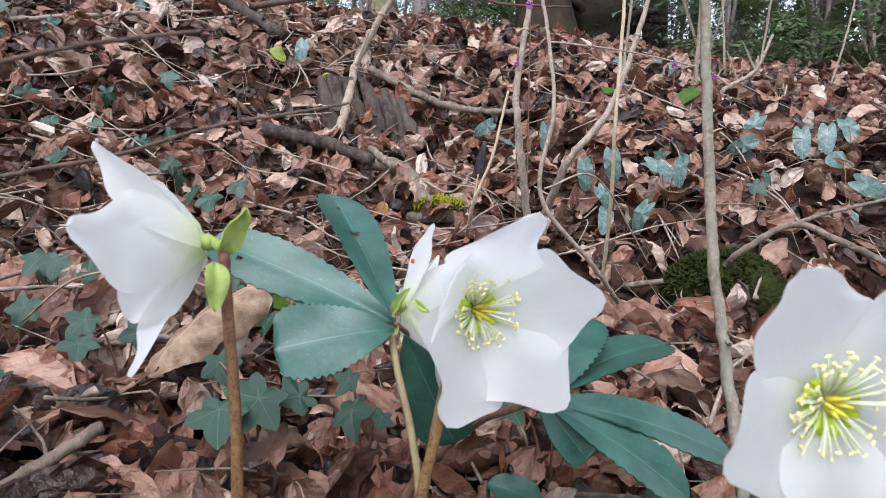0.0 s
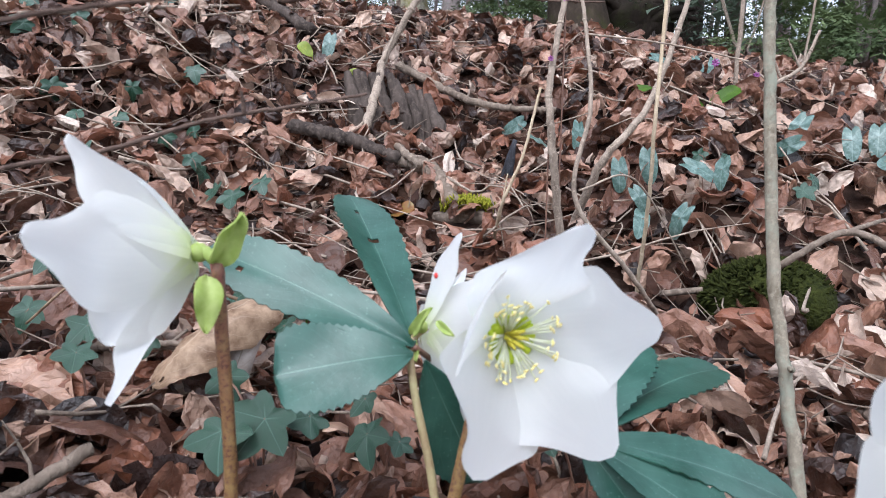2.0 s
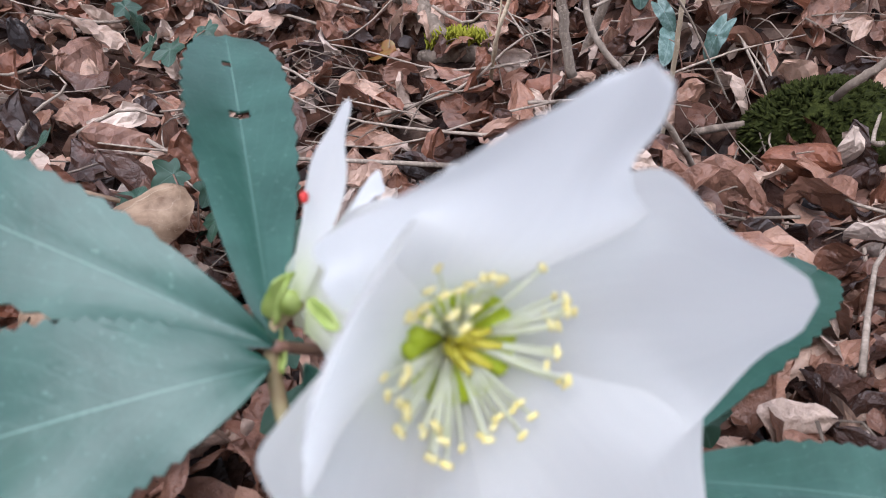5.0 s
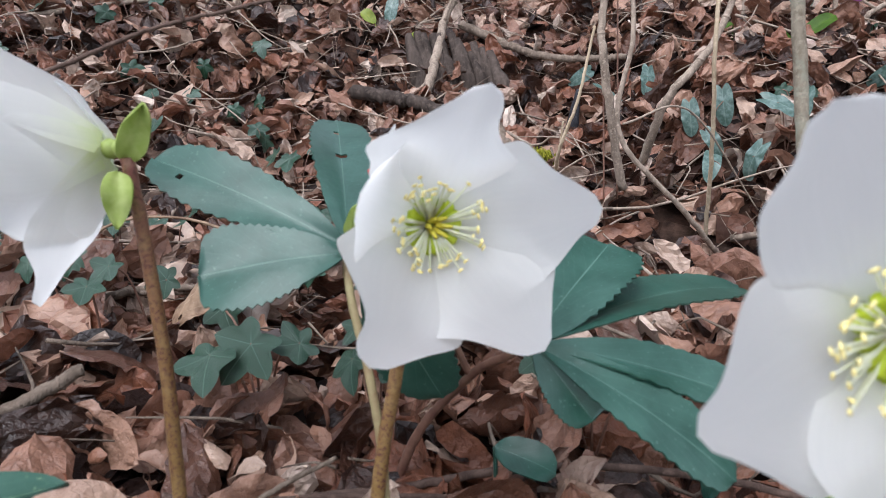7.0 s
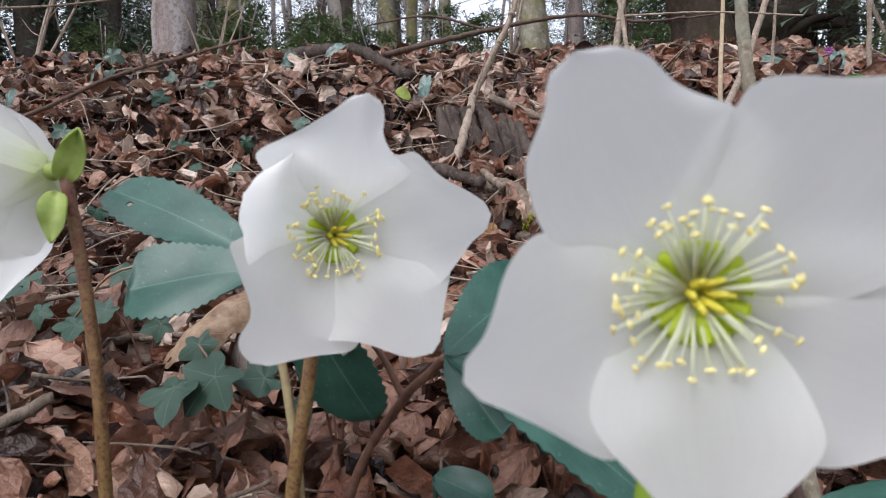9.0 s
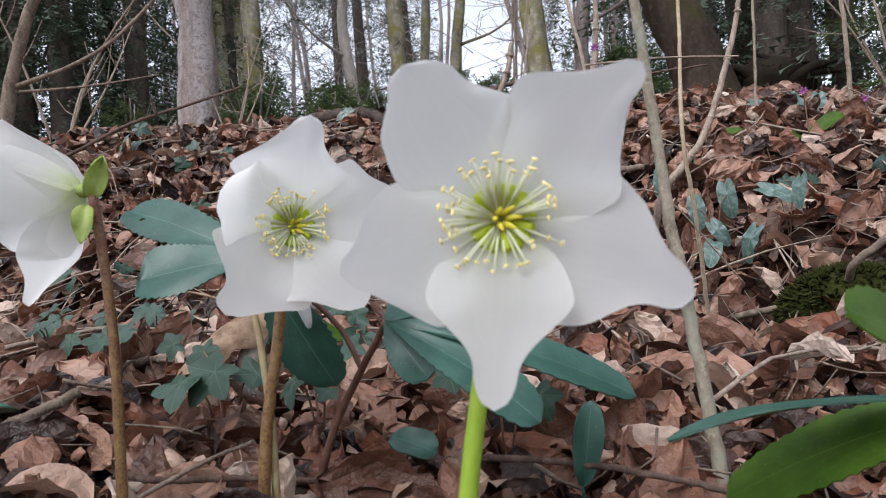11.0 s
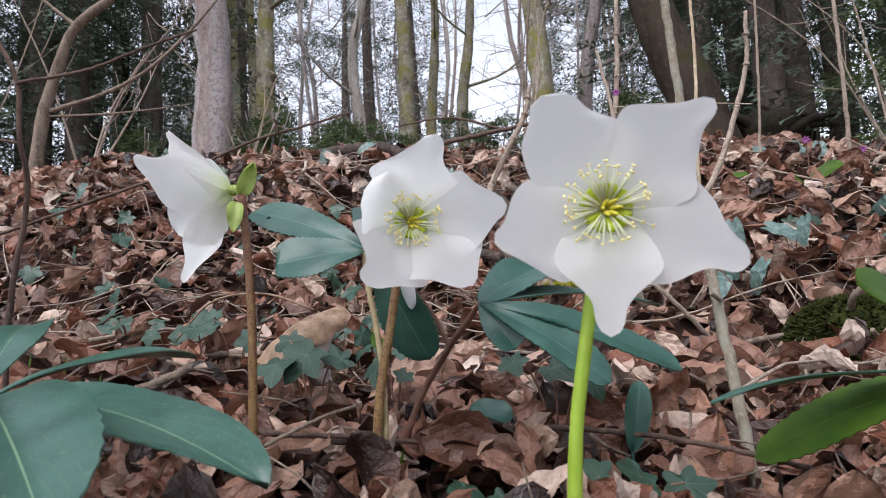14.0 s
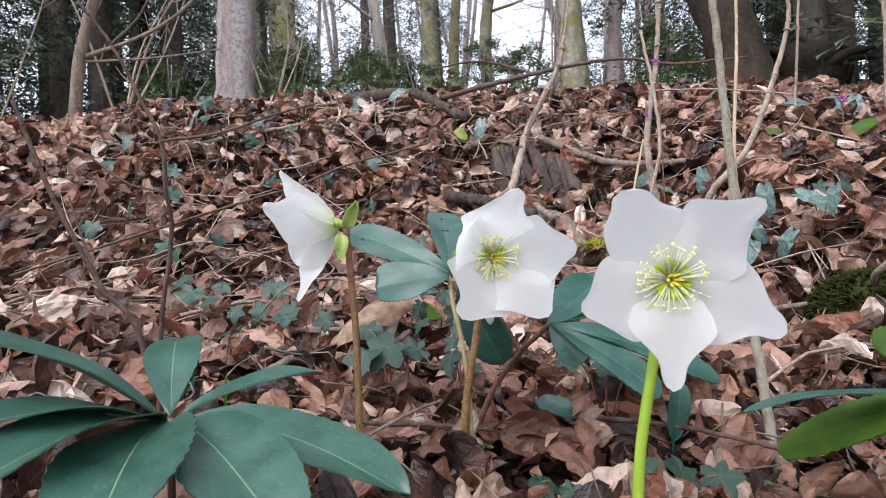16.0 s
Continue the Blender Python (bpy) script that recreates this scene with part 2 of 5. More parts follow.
FILAMENT = make_plain("filament", (0.80, 0.82, 0.58), (0.88, 0.88, 0.74), 500, 0.5, 0.4)
NECTARY = make_plain("nectary_green", (0.54, 0.66, 0.02), (0.72, 0.80, 0.08), 700, 0.45, 0.45)
PISTIL = make_plain("pistil_yellow", (0.60, 0.52, 0.02), (0.78, 0.68, 0.10), 700, 0.5, 0.1)
BLADE = make_blade("hellebore_blade", (0.015, 0.060, 0.042), (0.046, 0.122, 0.092), (0.14, 0.25, 0.20), 7.0, 0.9, 0.36, 0.20, 0.12, 45, 0.5)
BLADE_BROAD = make_blade("broad_blade", (0.016, 0.060, 0.040), (0.050, 0.126, 0.090), (0.24, 0.36, 0.20), 8.0, 0.9, 0.34, 0.18, 0.12, 45)
BLADE_FRESH = make_blade("fresh_blade", (0.030, 0.072, 0.005), (0.070, 0.135, 0.010), (0.12, 0.20, 0.03), 8.0, 0.9, 0.5, through=0.2, patch=60, spec=0.2)
BLADE_YELLOW = make_blade("yellow_blade", (0.16, 0.22, 0.02), (0.30, 0.34, 0.04), (0.35, 0.38, 0.08), 6.0, 0.9, 0.45, through=0.25)
BLADE_RUST = make_blade("rust_blade", (0.22, 0.06, 0.02), (0.18, 0.14, 0.03), (0.3, 0.16, 0.05), 6.0, 0.9, 0.45)
DRY_BLADE = make_blade("dry_blade", (0.12, 0.062, 0.034), (0.42, 0.29, 0.19), (0.46, 0.36, 0.26), 7.0, 0.8, 0.55, 0.35, 0.12, 90, 0.3)
PALE_DRY = make_blade("pale_dry_blade", (0.34, 0.28, 0.24), (0.52, 0.46, 0.41), (0.22, 0.18, 0.15), 7.0, 0.8, 0.8, 0.4, 0.1, 110, 0.2)
LEAF_ONE = make_litter("fallen_leaf_single", True, LITTER)
LEAF_MANY = make_litter("fallen_leaf_many", False, LITTER)
LEAF_GAP_SHADE = make_litter("decayed_shaded_leaf_many", False, DECAYED_SHADED, 0.12)
IVY = make_ivy()
CYCLAMEN = make_cyclamen()
SOIL = make_soil()
TWIG = make_bark("twig_bark", (0.14, 0.105, 0.08), (0.40, 0.32, 0.255), None, 90, 0.3, 0.5, 0.002)
TWIG_DARK = make_bark("dark_twig_bark", (0.05, 0.032, 0.026), (0.15, 0.10, 0.08), None, 90, 0.3, 0.5, 0.002)
STRAW = make_bark("straw_stalk", (0.34, 0.25, 0.16), (0.52, 0.42, 0.30), None, 60, 0.05, 0.5, 0.001)
SAPLING = make_bark("sapling_bark", (0.13, 0.10, 0.07), (0.33, 0.285, 0.22), (0.27, 0.27, 0.21), 110, 0.6, 0.35, 0.002)
DEADWOOD = make_bark("dead_wood", (0.085, 0.062, 0.048), (0.29, 0.225, 0.175), None, 40, 0.2, 0.5, 0.008)
STUMPWOOD = make_bark("weathered_stump", (0.020, 0.015, 0.013), (0.115, 0.088, 0.074), None, 35, 0.12, 0.5, 0.012)
CHAR = make_bark("charred_wood", (0.012, 0.012, 0.014), (0.07, 0.07, 0.08), None, 60, 0.2, 0.5, 0.005)
BARK_GREY = make_bark("grey_bark", (0.12, 0.085, 0.075), (0.30, 0.24, 0.22), None, 22, 0.5, 0.5, 0.012, (0.35, 0.31, 0.30))
BARK_MOSSY = make_bark("mossy_bark", (0.06, 0.048, 0.034), (0.36, 0.33, 0.26), (0.20, 0.18, 0.06), 7, 0.55, 0.40, 0.04)
BARK_PALE = make_bark("pale_bark", (0.20, 0.17, 0.145), (0.44, 0.40, 0.36), None, 16, 0.3, 0.5, 0.02)
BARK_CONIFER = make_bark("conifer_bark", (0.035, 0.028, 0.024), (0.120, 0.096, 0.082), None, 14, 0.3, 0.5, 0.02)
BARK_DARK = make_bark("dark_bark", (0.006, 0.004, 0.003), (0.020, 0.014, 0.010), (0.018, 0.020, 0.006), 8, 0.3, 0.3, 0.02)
# bark of the leaning trunk, with the wood's shade put into its colour
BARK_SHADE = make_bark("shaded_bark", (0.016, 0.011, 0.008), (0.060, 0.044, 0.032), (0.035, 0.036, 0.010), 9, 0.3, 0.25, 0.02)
MOSS = make_plain("moss", (0.012, 0.016, 0.004), (0.048, 0.054, 0.012), 180, 0.95, 0.0, 1.0, 0.006, 0.1)
MOSS_BRIGHT = make_plain("bright_moss", (0.16, 0.17, 0.015), (0.36, 0.34, 0.04), 180, 0.95, 0.0, 1.0, 0.006, 0.1)
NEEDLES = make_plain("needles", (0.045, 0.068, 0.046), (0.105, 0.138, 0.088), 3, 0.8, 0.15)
SHRUB = make_plain("shrub_leaves", (0.06, 0.095, 0.035), (0.14, 0.18, 0.075), 5, 0.7, 0.2)
# paler copy of the needles: the haze of distance is put into the colour
HAZED_NEEDLES = make_plain("hazed_needles", (0.075, 0.10, 0.080), (0.15, 0.18, 0.14), 2, 0.8, 0.2)
PURPLE = make_plain("purple_flower", (0.22, 0.05, 0.22), (0.42, 0.14, 0.36), 300, 0.5, 0.2)
RED = make_plain("red_mite", (0.45, 0.02, 0.02), (0.6, 0.05, 0.04), 800, 0.5)

# ---- building tools ----
class Geo:
    """Gathers vertices, faces and, point by point, blade coordinates."""

    def __init__(self):
        self.v, self.f, self.uv, self.n = [], [], [], 0

    def add(self, v, f, uv=None):
        v = np.asarray(v, float)
        self.v.append(v)
        self.uv.append(np.zeros((len(v), 2)) if uv is None else np.asarray(uv, float))
        self.f += [tuple(i + self.n for i in q) for q in f]
        self.n += len(v)
        return self

    def mesh(self, name, smooth=True):
        me = bpy.data.meshes.new(name)
        v, uv = np.concatenate(self.v), np.concatenate(self.uv)
        me.from_pydata(v.tolist(), [], self.f)
        layer = me.uv_layers.new(name="blade")
        idx = np.empty(len(me.loops), np.int32)
        me.loops.foreach_get("vertex_index", idx)
        layer.data.foreach_set("uv", uv[idx].astype(np.float32).ravel())
        if smooth:
            me.polygons.foreach_set("use_smooth", np.ones(len(me.polygons), bool))
        return me


def thing(name, place, label, category, group="", kind=""):
    e = new(name)
    e.location = place
    e.empty_display_size = 0.02
    bpy.context.view_layer.update()
    return tagged(e, label, category, group, kind)


def rim_sharp(me):
    """Keeps the cut rim of a thin blade crisp."""
    n = np.zeros(len(me.edges), np.int32)
    idx = np.empty(len(me.loops), np.int32)
    me.loops.foreach_get("edge_index", idx)
    np.add.at(n, idx, 1)
    me.attributes.new("sharp_edge", "BOOLEAN", "EDGE").data.foreach_set("value", n == 1)


def part(name, geo, mat, parent=None, label="", thick=0.0):
    me = geo if isinstance(geo, bpy.types.Mesh) else geo.mesh(name)
    if not me.materials:
        me.materials.append(mat)
    ob = new(name, me)
    if parent is not None:
        ob.parent = parent
        if parent.parent is None:
            ob.matrix_parent_inverse = Matrix.Translation(-Vector(parent.location))
    if label:
        ob["label"] = label
    if thick:
        rim_sharp(me)
        s = ob.modifiers.new("thickness", "SOLIDIFY")
        s.thickness, s.offset = thick, 0.0
    return ob


def unit(a):
    a = np.asarray(a, float)
    return a / (np.linalg.norm(a) + 1e-12)


def spline(points, n):
    """A smooth line of n points through the given ones."""
    p = np.asarray(points, float)
    if len(p) == 2:
        return p[0] + (p[1] - p[0]) * np.linspace(0, 1, n)[:, None]
    q = np.vstack([2 * p[0] - p[1], p, 2 * p[-1] - p[-2]])
    out = []
    for s in np.linspace(0, len(p) - 1 - 1e-9, n):
        i, t = int(s), s - int(s)
        a, b, c, d = q[i], q[i + 1], q[i + 2], q[i + 3]
        out.append(0.5 * (2 * b + (c - a) * t + (2 * a - 5 * b + 4 * c - d) * t * t + (3 * b - a - 3 * c + d) * t ** 3))
    return np.array(out)


def tube(geo, line, radii, sides=8, rough=0.0, rng=None, flat=1.0):
    """A tapered tube along a line, with closed ends; rough makes its skin uneven."""
    line = np.asarray(line, float)
    n = len(line)
    radii = np.interp(np.linspace(0, 1, n), np.linspace(0, 1, len(radii)), radii)
    tan = np.gradient(line, axis=0)
    side = unit(np.cross(tan[0], (0.31, 0.17, 0.94) if abs(unit(tan[0])[2]) < 0.9 else (1, 0.2, 0)))
    v, uv = [], []
    for i in range(n):
        t = unit(tan[i])
        side = unit(side - t * (side @ t))
        other = np.cross(t, side)
        for k in range(sides):
            a = 2 * math.pi * k / sides
            r = radii[i] * (1 + (rng.uniform(-rough, rough) if rough else 0))
            v.append(line[i] + r * (math.cos(a) * side + flat * math.sin(a) * other))
            uv.append((i / (n - 1), k / sides))
    f = [(i * sides + k, i * sides + (k + 1) % sides, (i + 1) * sides + (k + 1) % sides, (i + 1) * sides + k) for i in range(n - 1) for k in range(sides)]
    v += [line[0], line[-1]]
    uv += [(0, 0.5), (1, 0.5)]
    a, b = n * sides, n * sides + 1
    f += [(a, (k + 1) % sides, k) for k in range(sides)]
    f += [(b, (n - 1) * sides + k, (n - 1) * sides + (k + 1) % sides) for k in range(sides)]
    return geo.add(v, f, uv)


def grid_faces(nu, nv):
    return [(i * nv + k, (i + 1) * nv + k, (i + 1) * nv + k + 1, i * nv + k + 1) for i in range(nu - 1) for k in range(nv - 1)]


def blob(geo, place, size, axis=(0, 0, 1), rings=5, sides=8, rng=None, rough=0.0):
    """A closed rounded lump."""
    w = unit(axis)
    a = unit(np.cross(w, (0.3, 0.8, 0.1)))
    b = np.cross(w, a)
    v = [np.asarray(place) - w * size[2]]
    for i in range(1, rings):
        t = math.pi * i / rings
        for k in range(sides):
            s = 2 * math.pi * k / sides
            r = 1 + (rng.uniform(-rough, rough) if rough else 0)
            v.append(np.asarray(place) + r * (a * size[0] * math.sin(t) * math.cos(s) + b * size[1] * math.sin(t) * math.sin(s)) - w * size[2] * math.cos(t))
    v.append(np.asarray(place) + w * size[2])
    last = len(v) - 1
    f = [(0, 1 + (k + 1) % sides, 1 + k) for k in range(sides)]
    for i in range(rings - 2):
        f += [(1 + i * sides + k, 1 + i * sides + (k + 1) % sides, 1 + (i + 1) * sides + (k + 1) % sides, 1 + (i + 1) * sides + k) for k in range(sides)]
    f += [(last, 1 + (rings - 2) * sides + k, 1 + (rings - 2) * sides + (k + 1) % sides) for k in range(sides)]
    return geo.add(v, f)


def blade(base, tip, width, normal=(0, 0, 1), droop=0.12, fold=0.25, teeth=0.0, nu=26, nv=9, shape=(0.9, 0.5), wave=0.0, seed=1, twist=0.0):
    """A leaf blade along a bent midrib: shape sets where it is widest, fold how far its halves rise."""
    rng = random.Random(seed)
    base, tip = np.asarray(base, float), np.asarray(tip, float)
    up = unit(normal)
    length = np.linalg.norm(tip - base)
    ctrl = (base + tip) / 2 + up * droop * length
    a, b = shape
    top = (a / (a + b)) ** a * (b / (a + b)) ** b
    ph = [rng.uniform(0, 6.28) for _ in range(4)]
    v, uv = [], []
    for i in range(nu):
        u = i / (nu - 1)
        c = (1 - u) ** 2 * base + 2 * u * (1 - u) * ctrl + u * u * tip
        t = unit(2 * (1 - u) * (ctrl - base) + 2 * u * (tip - ctrl))
        s = unit(np.cross(t, up))
        n = np.cross(s, t)
        tw = twist * u
        s, n = s * math.cos(tw) + n * math.sin(tw), n * math.cos(tw) - s * math.sin(tw)
        hw = width / 2 * max(0.035, (u ** a * (1 - u) ** b) / top)
        for k in range(nv):
            w = -1 + 2 * k / (nv - 1)
            h = hw
            if teeth and abs(w) > 0.99 and u > 0.3:
                h *= 1 + teeth * (1 if i % 2 else -0.4)
            lift = fold * hw * abs(w) + wave * width * abs(w) ** 1.5 * math.sin(9 * u + ph[0 if w > 0 else 1]) + wave * 0.5 * width * math.sin(5 * u + 3 * w + ph[2])
            v.append(c + s * h * w + n * lift)
            uv.append((u, 0.5 + 0.5 * w))
    return Geo().add(v, grid_faces(nu, nv), uv)


# ---- ground ----
PROFILE_Y = [-300, -20, -3, -1, -.2, 0, .2, .3, .5, .73, .9, 1.1, 1.25, 1.4, 1.55, 1.75, 1.95, 2.4, 3.5, 6, 12, 40, 300]
PROFILE_Z = [-60, -6, -1.1, -.4, -.1, -.07, -.037, -.024, -.022, -.02, .01, .07, .14, .23, .34, .46, .56, .70, .96, 1.58, 3.0, 9, 45]
WAVES = [(random.uniform(-1, 1), random.uniform(-1, 1), random.uniform(0, 6.28)) for _ in range(14)]


def ease(x, a, b):
    t = np.clip((np.asarray(x, float) - a) / (b - a), 0, 1)
    return t * t * (3 - 2 * t)


def ground_z(x, y):
    """The height of the slope: a shelf at the plants, a bank behind it, then the wood's floor."""
    x, y = np.asarray(x, float), np.asarray(y, float)
    s = .18 * ease(x, .1, .4) * ease(y, .7, 1.0) + .35 * np.clip(-x, 0, 1.5) * ease(y, .4, 1.0)
    z = np.interp(y + s, PROFILE_Y, PROFILE_Z)
    z = z - .12 * np.clip(x - .4, 0, 2) * ease(y, .9, 1.4) + .04 * ease(-x, .03, .25) * (1 - ease(y, .7, 1.1)) - .022 * ease(x, .05, .2) * (1 - ease(y, .7, 1.0))
    z = z - .095 * ease(x, .05, .45) * ease(y, 1.15, 1.75) - .02 * ease(y, 1.5, 1.9)
    bumps = 0
    for i, (a, b, p) in enumerate(WAVES):
        k = 8 + 3.2 * i
        bumps = bumps + np.sin(k * (a * x + b * y) + p) / (1 + .35 * i)
    heaps = np.sin(11 * x + 2.1 * np.sin(7 * y)) * np.sin(13 * y + 1.7 * np.sin(9 * x)) + .6 * np.sin(29 * x + 3 * y) * np.sin(23 * y - 8 * x)
    z = z - .016 * (1 - ease(y, .30, .46))
    return z - .014 + .006 * bumps + .016 * heaps * ease(y, .55, .95) * (1 - .6 * ease(y, 2.2, 3.5))


def build_ground():
    ax = np.sinh(np.linspace(-7.2, 7.2, 230)) * 0.22
    ay = np.sinh(np.linspace(-6.6, 7.4, 260)) * 0.18 + 0.7
    X, Y = np.meshgrid(ax, ay, indexing="ij")
    Z = ground_z(X, Y)
    v = np.stack([X, Y, Z], -1).reshape(-1, 3)
    g = Geo().add(v, [q[::-1] for q in grid_faces(len(ax), len(ay))])
    tagged(part("ground", g, SOIL), "dark leaf mould of a wooded slope", "ground", kind="structure")


build_ground()


def on_ground(x, y, lift=0.0):
    return np.array([x, y, float(ground_z(x, y)) + lift])

# ---- leaf litter ----
def litter_shape(seed, nu, nv, crumple=0.004):
    """One curled beech leaf, 1 long, lying along x: rolled across, bent along, pleated along its ribs, torn at its rim."""
    rng = random.Random(seed)
    bend, roll, twist = rng.choice((-1, 1)) * rng.uniform(0.3, 2.1), rng.choice((-1, -1, 1)) * rng.uniform(1.0, 6.0), rng.uniform(-1.5, 1.5)
    wide, ph = rng.uniform(0.52, 0.76), [rng.uniform(0, 6.28) for _ in range(6)]
    crimp, crease = rng.uniform(0.010, 0.032), rng.uniform(-0.5, 0.5)
    torn, flip = rng.uniform(0.04, 0.16), rng.uniform(-0.5, 0.5)
    v, uv = [], []
    for i in range(nu):
        u = i / (nu - 1)
        a = bend * (u - 0.5)
        cx, cz = math.sin(a) / bend, (1 - math.cos(a)) / bend
        tx, tz = math.cos(a), math.sin(a)
        turn = twist * (u - 0.5)
        for k in range(nv):
            w = -1 + 2 * k / (nv - 1)
            edge = 1 + torn * math.sin(11 * u + ph[0 if w > 0 else 1]) + 0.5 * torn * math.sin(27 * u + ph[2])
            hw = wide / 2 * max(0.03, math.sin(math.pi * u ** 0.85) ** 0.7) * edge
            bow = roll * (1 + flip * w)
            q = bow * w * hw
            y, z = math.sin(q) / bow, (1 - math.cos(q)) / bow
            z += crease * abs(y) + crimp * math.sin(21 * u - 4 * abs(w) + ph[3]) * (0.25 + abs(w)) + crimp * math.sin(5 * w + 4 * u + ph[4])
            y, z = y * math.cos(turn) - z * math.sin(turn), z * math.cos(turn) + y * math.sin(turn)
            z += rng.gauss(0, crumple)
            v.append((cx - tz * z, y + rng.gauss(0, 0.006) * abs(w), cz + tx * z))
            uv.append((u, 0.5 + 0.5 * w))
    return np.array(v), grid_faces(nu, nv), np.array(uv)


def turn_matrix(rng, lean):
    a = rng.uniform(0, 6.283)
    tilt = rng.gauss(0, lean)
    spin = rng.uniform(0, 6.283)
    return np.array(Matrix.Rotation(a, 3, "Z") @ Matrix.Rotation(tilt, 3, "X") @ Matrix.Rotation(rng.gauss(0, lean * 0.7), 3, "Y") @ Matrix.Rotation(spin, 3, "Z"))


def slope_turn(x, y):
    e = 0.02
    n = unit((-(ground_z(x + e, y) - ground_z(x - e, y)) / (2 * e), -(ground_z(x, y + e) - ground_z(x, y - e)) / (2 * e), 1))
    return np.array(Vector((0, 0, 1)).rotation_difference(Vector(n)).to_matrix())


def build_litter():
    rng = random.Random(11)
    fine = [litter_shape(s, 16, 11, 0.010) for s in range(26)]
    mid = [litter_shape(40 + s, 10, 7, 0.014) for s in range(30)]
    rough = [litter_shape(80 + s, 5, 4) for s in range(14)]
    floor = thing("leaf_litter", (0, 0.4, float(ground_z(0, 0.4))), "deep litter of curled brown beech leaves on the slope", "leaf litter", kind="stuff")
    # the leaves nearest to the flowers, one by one
    meshes = []
    for s in fine:
        me = Geo().add(*s).mesh("fallen_leaf")
        me.materials.append(LEAF_ONE)
        meshes.append(me)
    base = Matrix.Translation(-Vector(floor.location))
    for i in range(298):
        x, y = rng.uniform(-0.24, 0.26), 0.15 + 0.43 * rng.random()
        size = rng.uniform(0.036, 0.066) * (0.72 + 0.28 * float(ease(y, 0.22, 0.34)))
        ob = new("fallen_leaf", rng.choice(meshes))
        ob.parent = floor
        ob.matrix_parent_inverse = base
        r = slope_turn(x, y) @ turn_matrix(rng, 0.72)
        ob.matrix_basis = Matrix.Translation(on_ground(x, y, 0.004 + 0.026 * rng.random())) @ Matrix(r.tolist()).to_4x4() @ Matrix.Scale(size, 4)
    g = Geo()

    def strew(shapes, count, xs, ys, sizes, lean, lift, skip=None):
        for _ in range(count):
            x, y = rng.uniform(*xs), rng.uniform(*ys)
            if skip and skip(x, y):
                continue
            v, f, uv = rng.choice(shapes)
            r = slope_turn(x, y) @ turn_matrix(rng, lean)
            g.add((v * rng.uniform(*sizes)) @ r.T + on_ground(x, y, lift[0] + lift[1] * rng.random()), f, uv)

    strew(mid, 850, (-0.3, 0.32), (0.12, 0.62), (0.024, 0.056), 0.75, (0.0, 0.028))
    strew(mid, 2900, (-1.3, 1.1), (-0.1, 1.35), (0.032, 0.078), 0.8, (0.004, 0.044), lambda x, y: abs(x) < 0.22 and 0.16 < y < 0.5)
    strew(mid, 4000, (-2.0, 1.8), (1.1, 2.3), (0.034, 0.080), 0.8, (0.004, 0.046))
    strew(rough, 3500, (-2.8, -1.2), (-0.6, 2.0), (0.035, 0.07), 0.45, (0.0, 0.02))
    strew(rough, 2500, (1.0, 2.8), (-0.6, 1.4), (0.035, 0.07), 0.45, (0.0, 0.02))
    strew(rough, 9000, (-4.5, 3.5), (1.9, 5.0), (0.04, 0.085), 0.4, (0.0, 0.03))
    strew(rough, 3000, (-2.8, 2.6), (-1.8, 0.0), (0.04, 0.08), 0.3, (0.0, 0.02), lambda x, y: y > -0.35 and abs(x) < 0.5)
    tagged(part("litter_rest", g.mesh("litter_rest", False), LEAF_MANY, floor), kind="stuff")
    # the layer below: decayed leaves, kept dark to stand for shade in the gaps
    g = Geo()
    strew(rough, 900, (-0.3, 0.32), (0.1, 0.62), (0.03, 0.06), 0.4, (-0.004, 0.012))
    strew(rough, 3000, (-1.3, 1.1), (-0.1, 1.35), (0.03, 0.07), 0.4, (-0.006, 0.018))
    strew(rough, 3400, (-2.0, 1.8), (1.1, 2.3), (0.035, 0.075), 0.4, (-0.006, 0.018))
    tagged(part("decayed_leaves", g.mesh("decayed_leaves", False), LEAF_GAP_SHADE, floor), kind="stuff")
    # crumbs of broken leaves
    g = Geo()
    strew(rough, 1500, (-0.3, 0.34), (0.12, 0.75), (0.008, 0.022), 0.6, (0.0, 0.030))
    strew(rough, 2200, (-1.1, 1.0), (0.5, 1.7), (0.010, 0.030), 0.6, (0.0, 0.030))
    tagged(part("leaf_crumbs", g, LEAF_MANY, floor), kind="stuff")
    # broken twigs among the leaves
    g = Geo()
    for _ in range(1500):
        x, y = rng.uniform(-1.2, 1.2), rng.uniform(0.1, 2.2)
        length, a = rng.uniform(0.03, 0.16 if y > .5 else 0.07), rng.uniform(0, 6.283)
        p = [on_ground(x + math.cos(a) * length * s + rng.uniform(-.008, .008), y + math.sin(a) * length * s, 0.016 + rng.uniform(0, .028)) for s in (-.5, 0, .5)]
        tube(g, spline(p, 5), [rng.uniform(.0005, .0015), .0004], 5)
    tagged(part("broken_twigs", g, DEADWOOD, floor), kind="stuff")
    # longer dry stalks lying over the leaves
    g = Geo()
    for _ in range(260):
        x, y = rng.uniform(-1.3, 1.2), rng.uniform(0.45, 2.1)
        length, a = rng.uniform(0.10, 0.34), rng.uniform(0, 6.283)
        p = [on_ground(x + math.cos(a) * length * s + rng.gauss(0, .01), y + math.sin(a) * length * s, 0.036 + rng.uniform(0, .02)) for s in (-.5, -.15, .2, .5)]
        tube(g, spline(p, 8), [rng.uniform(.001, .0028), .0007], 5)
    tagged(part("dry_stalks", g, TWIG, floor), kind="stuff")


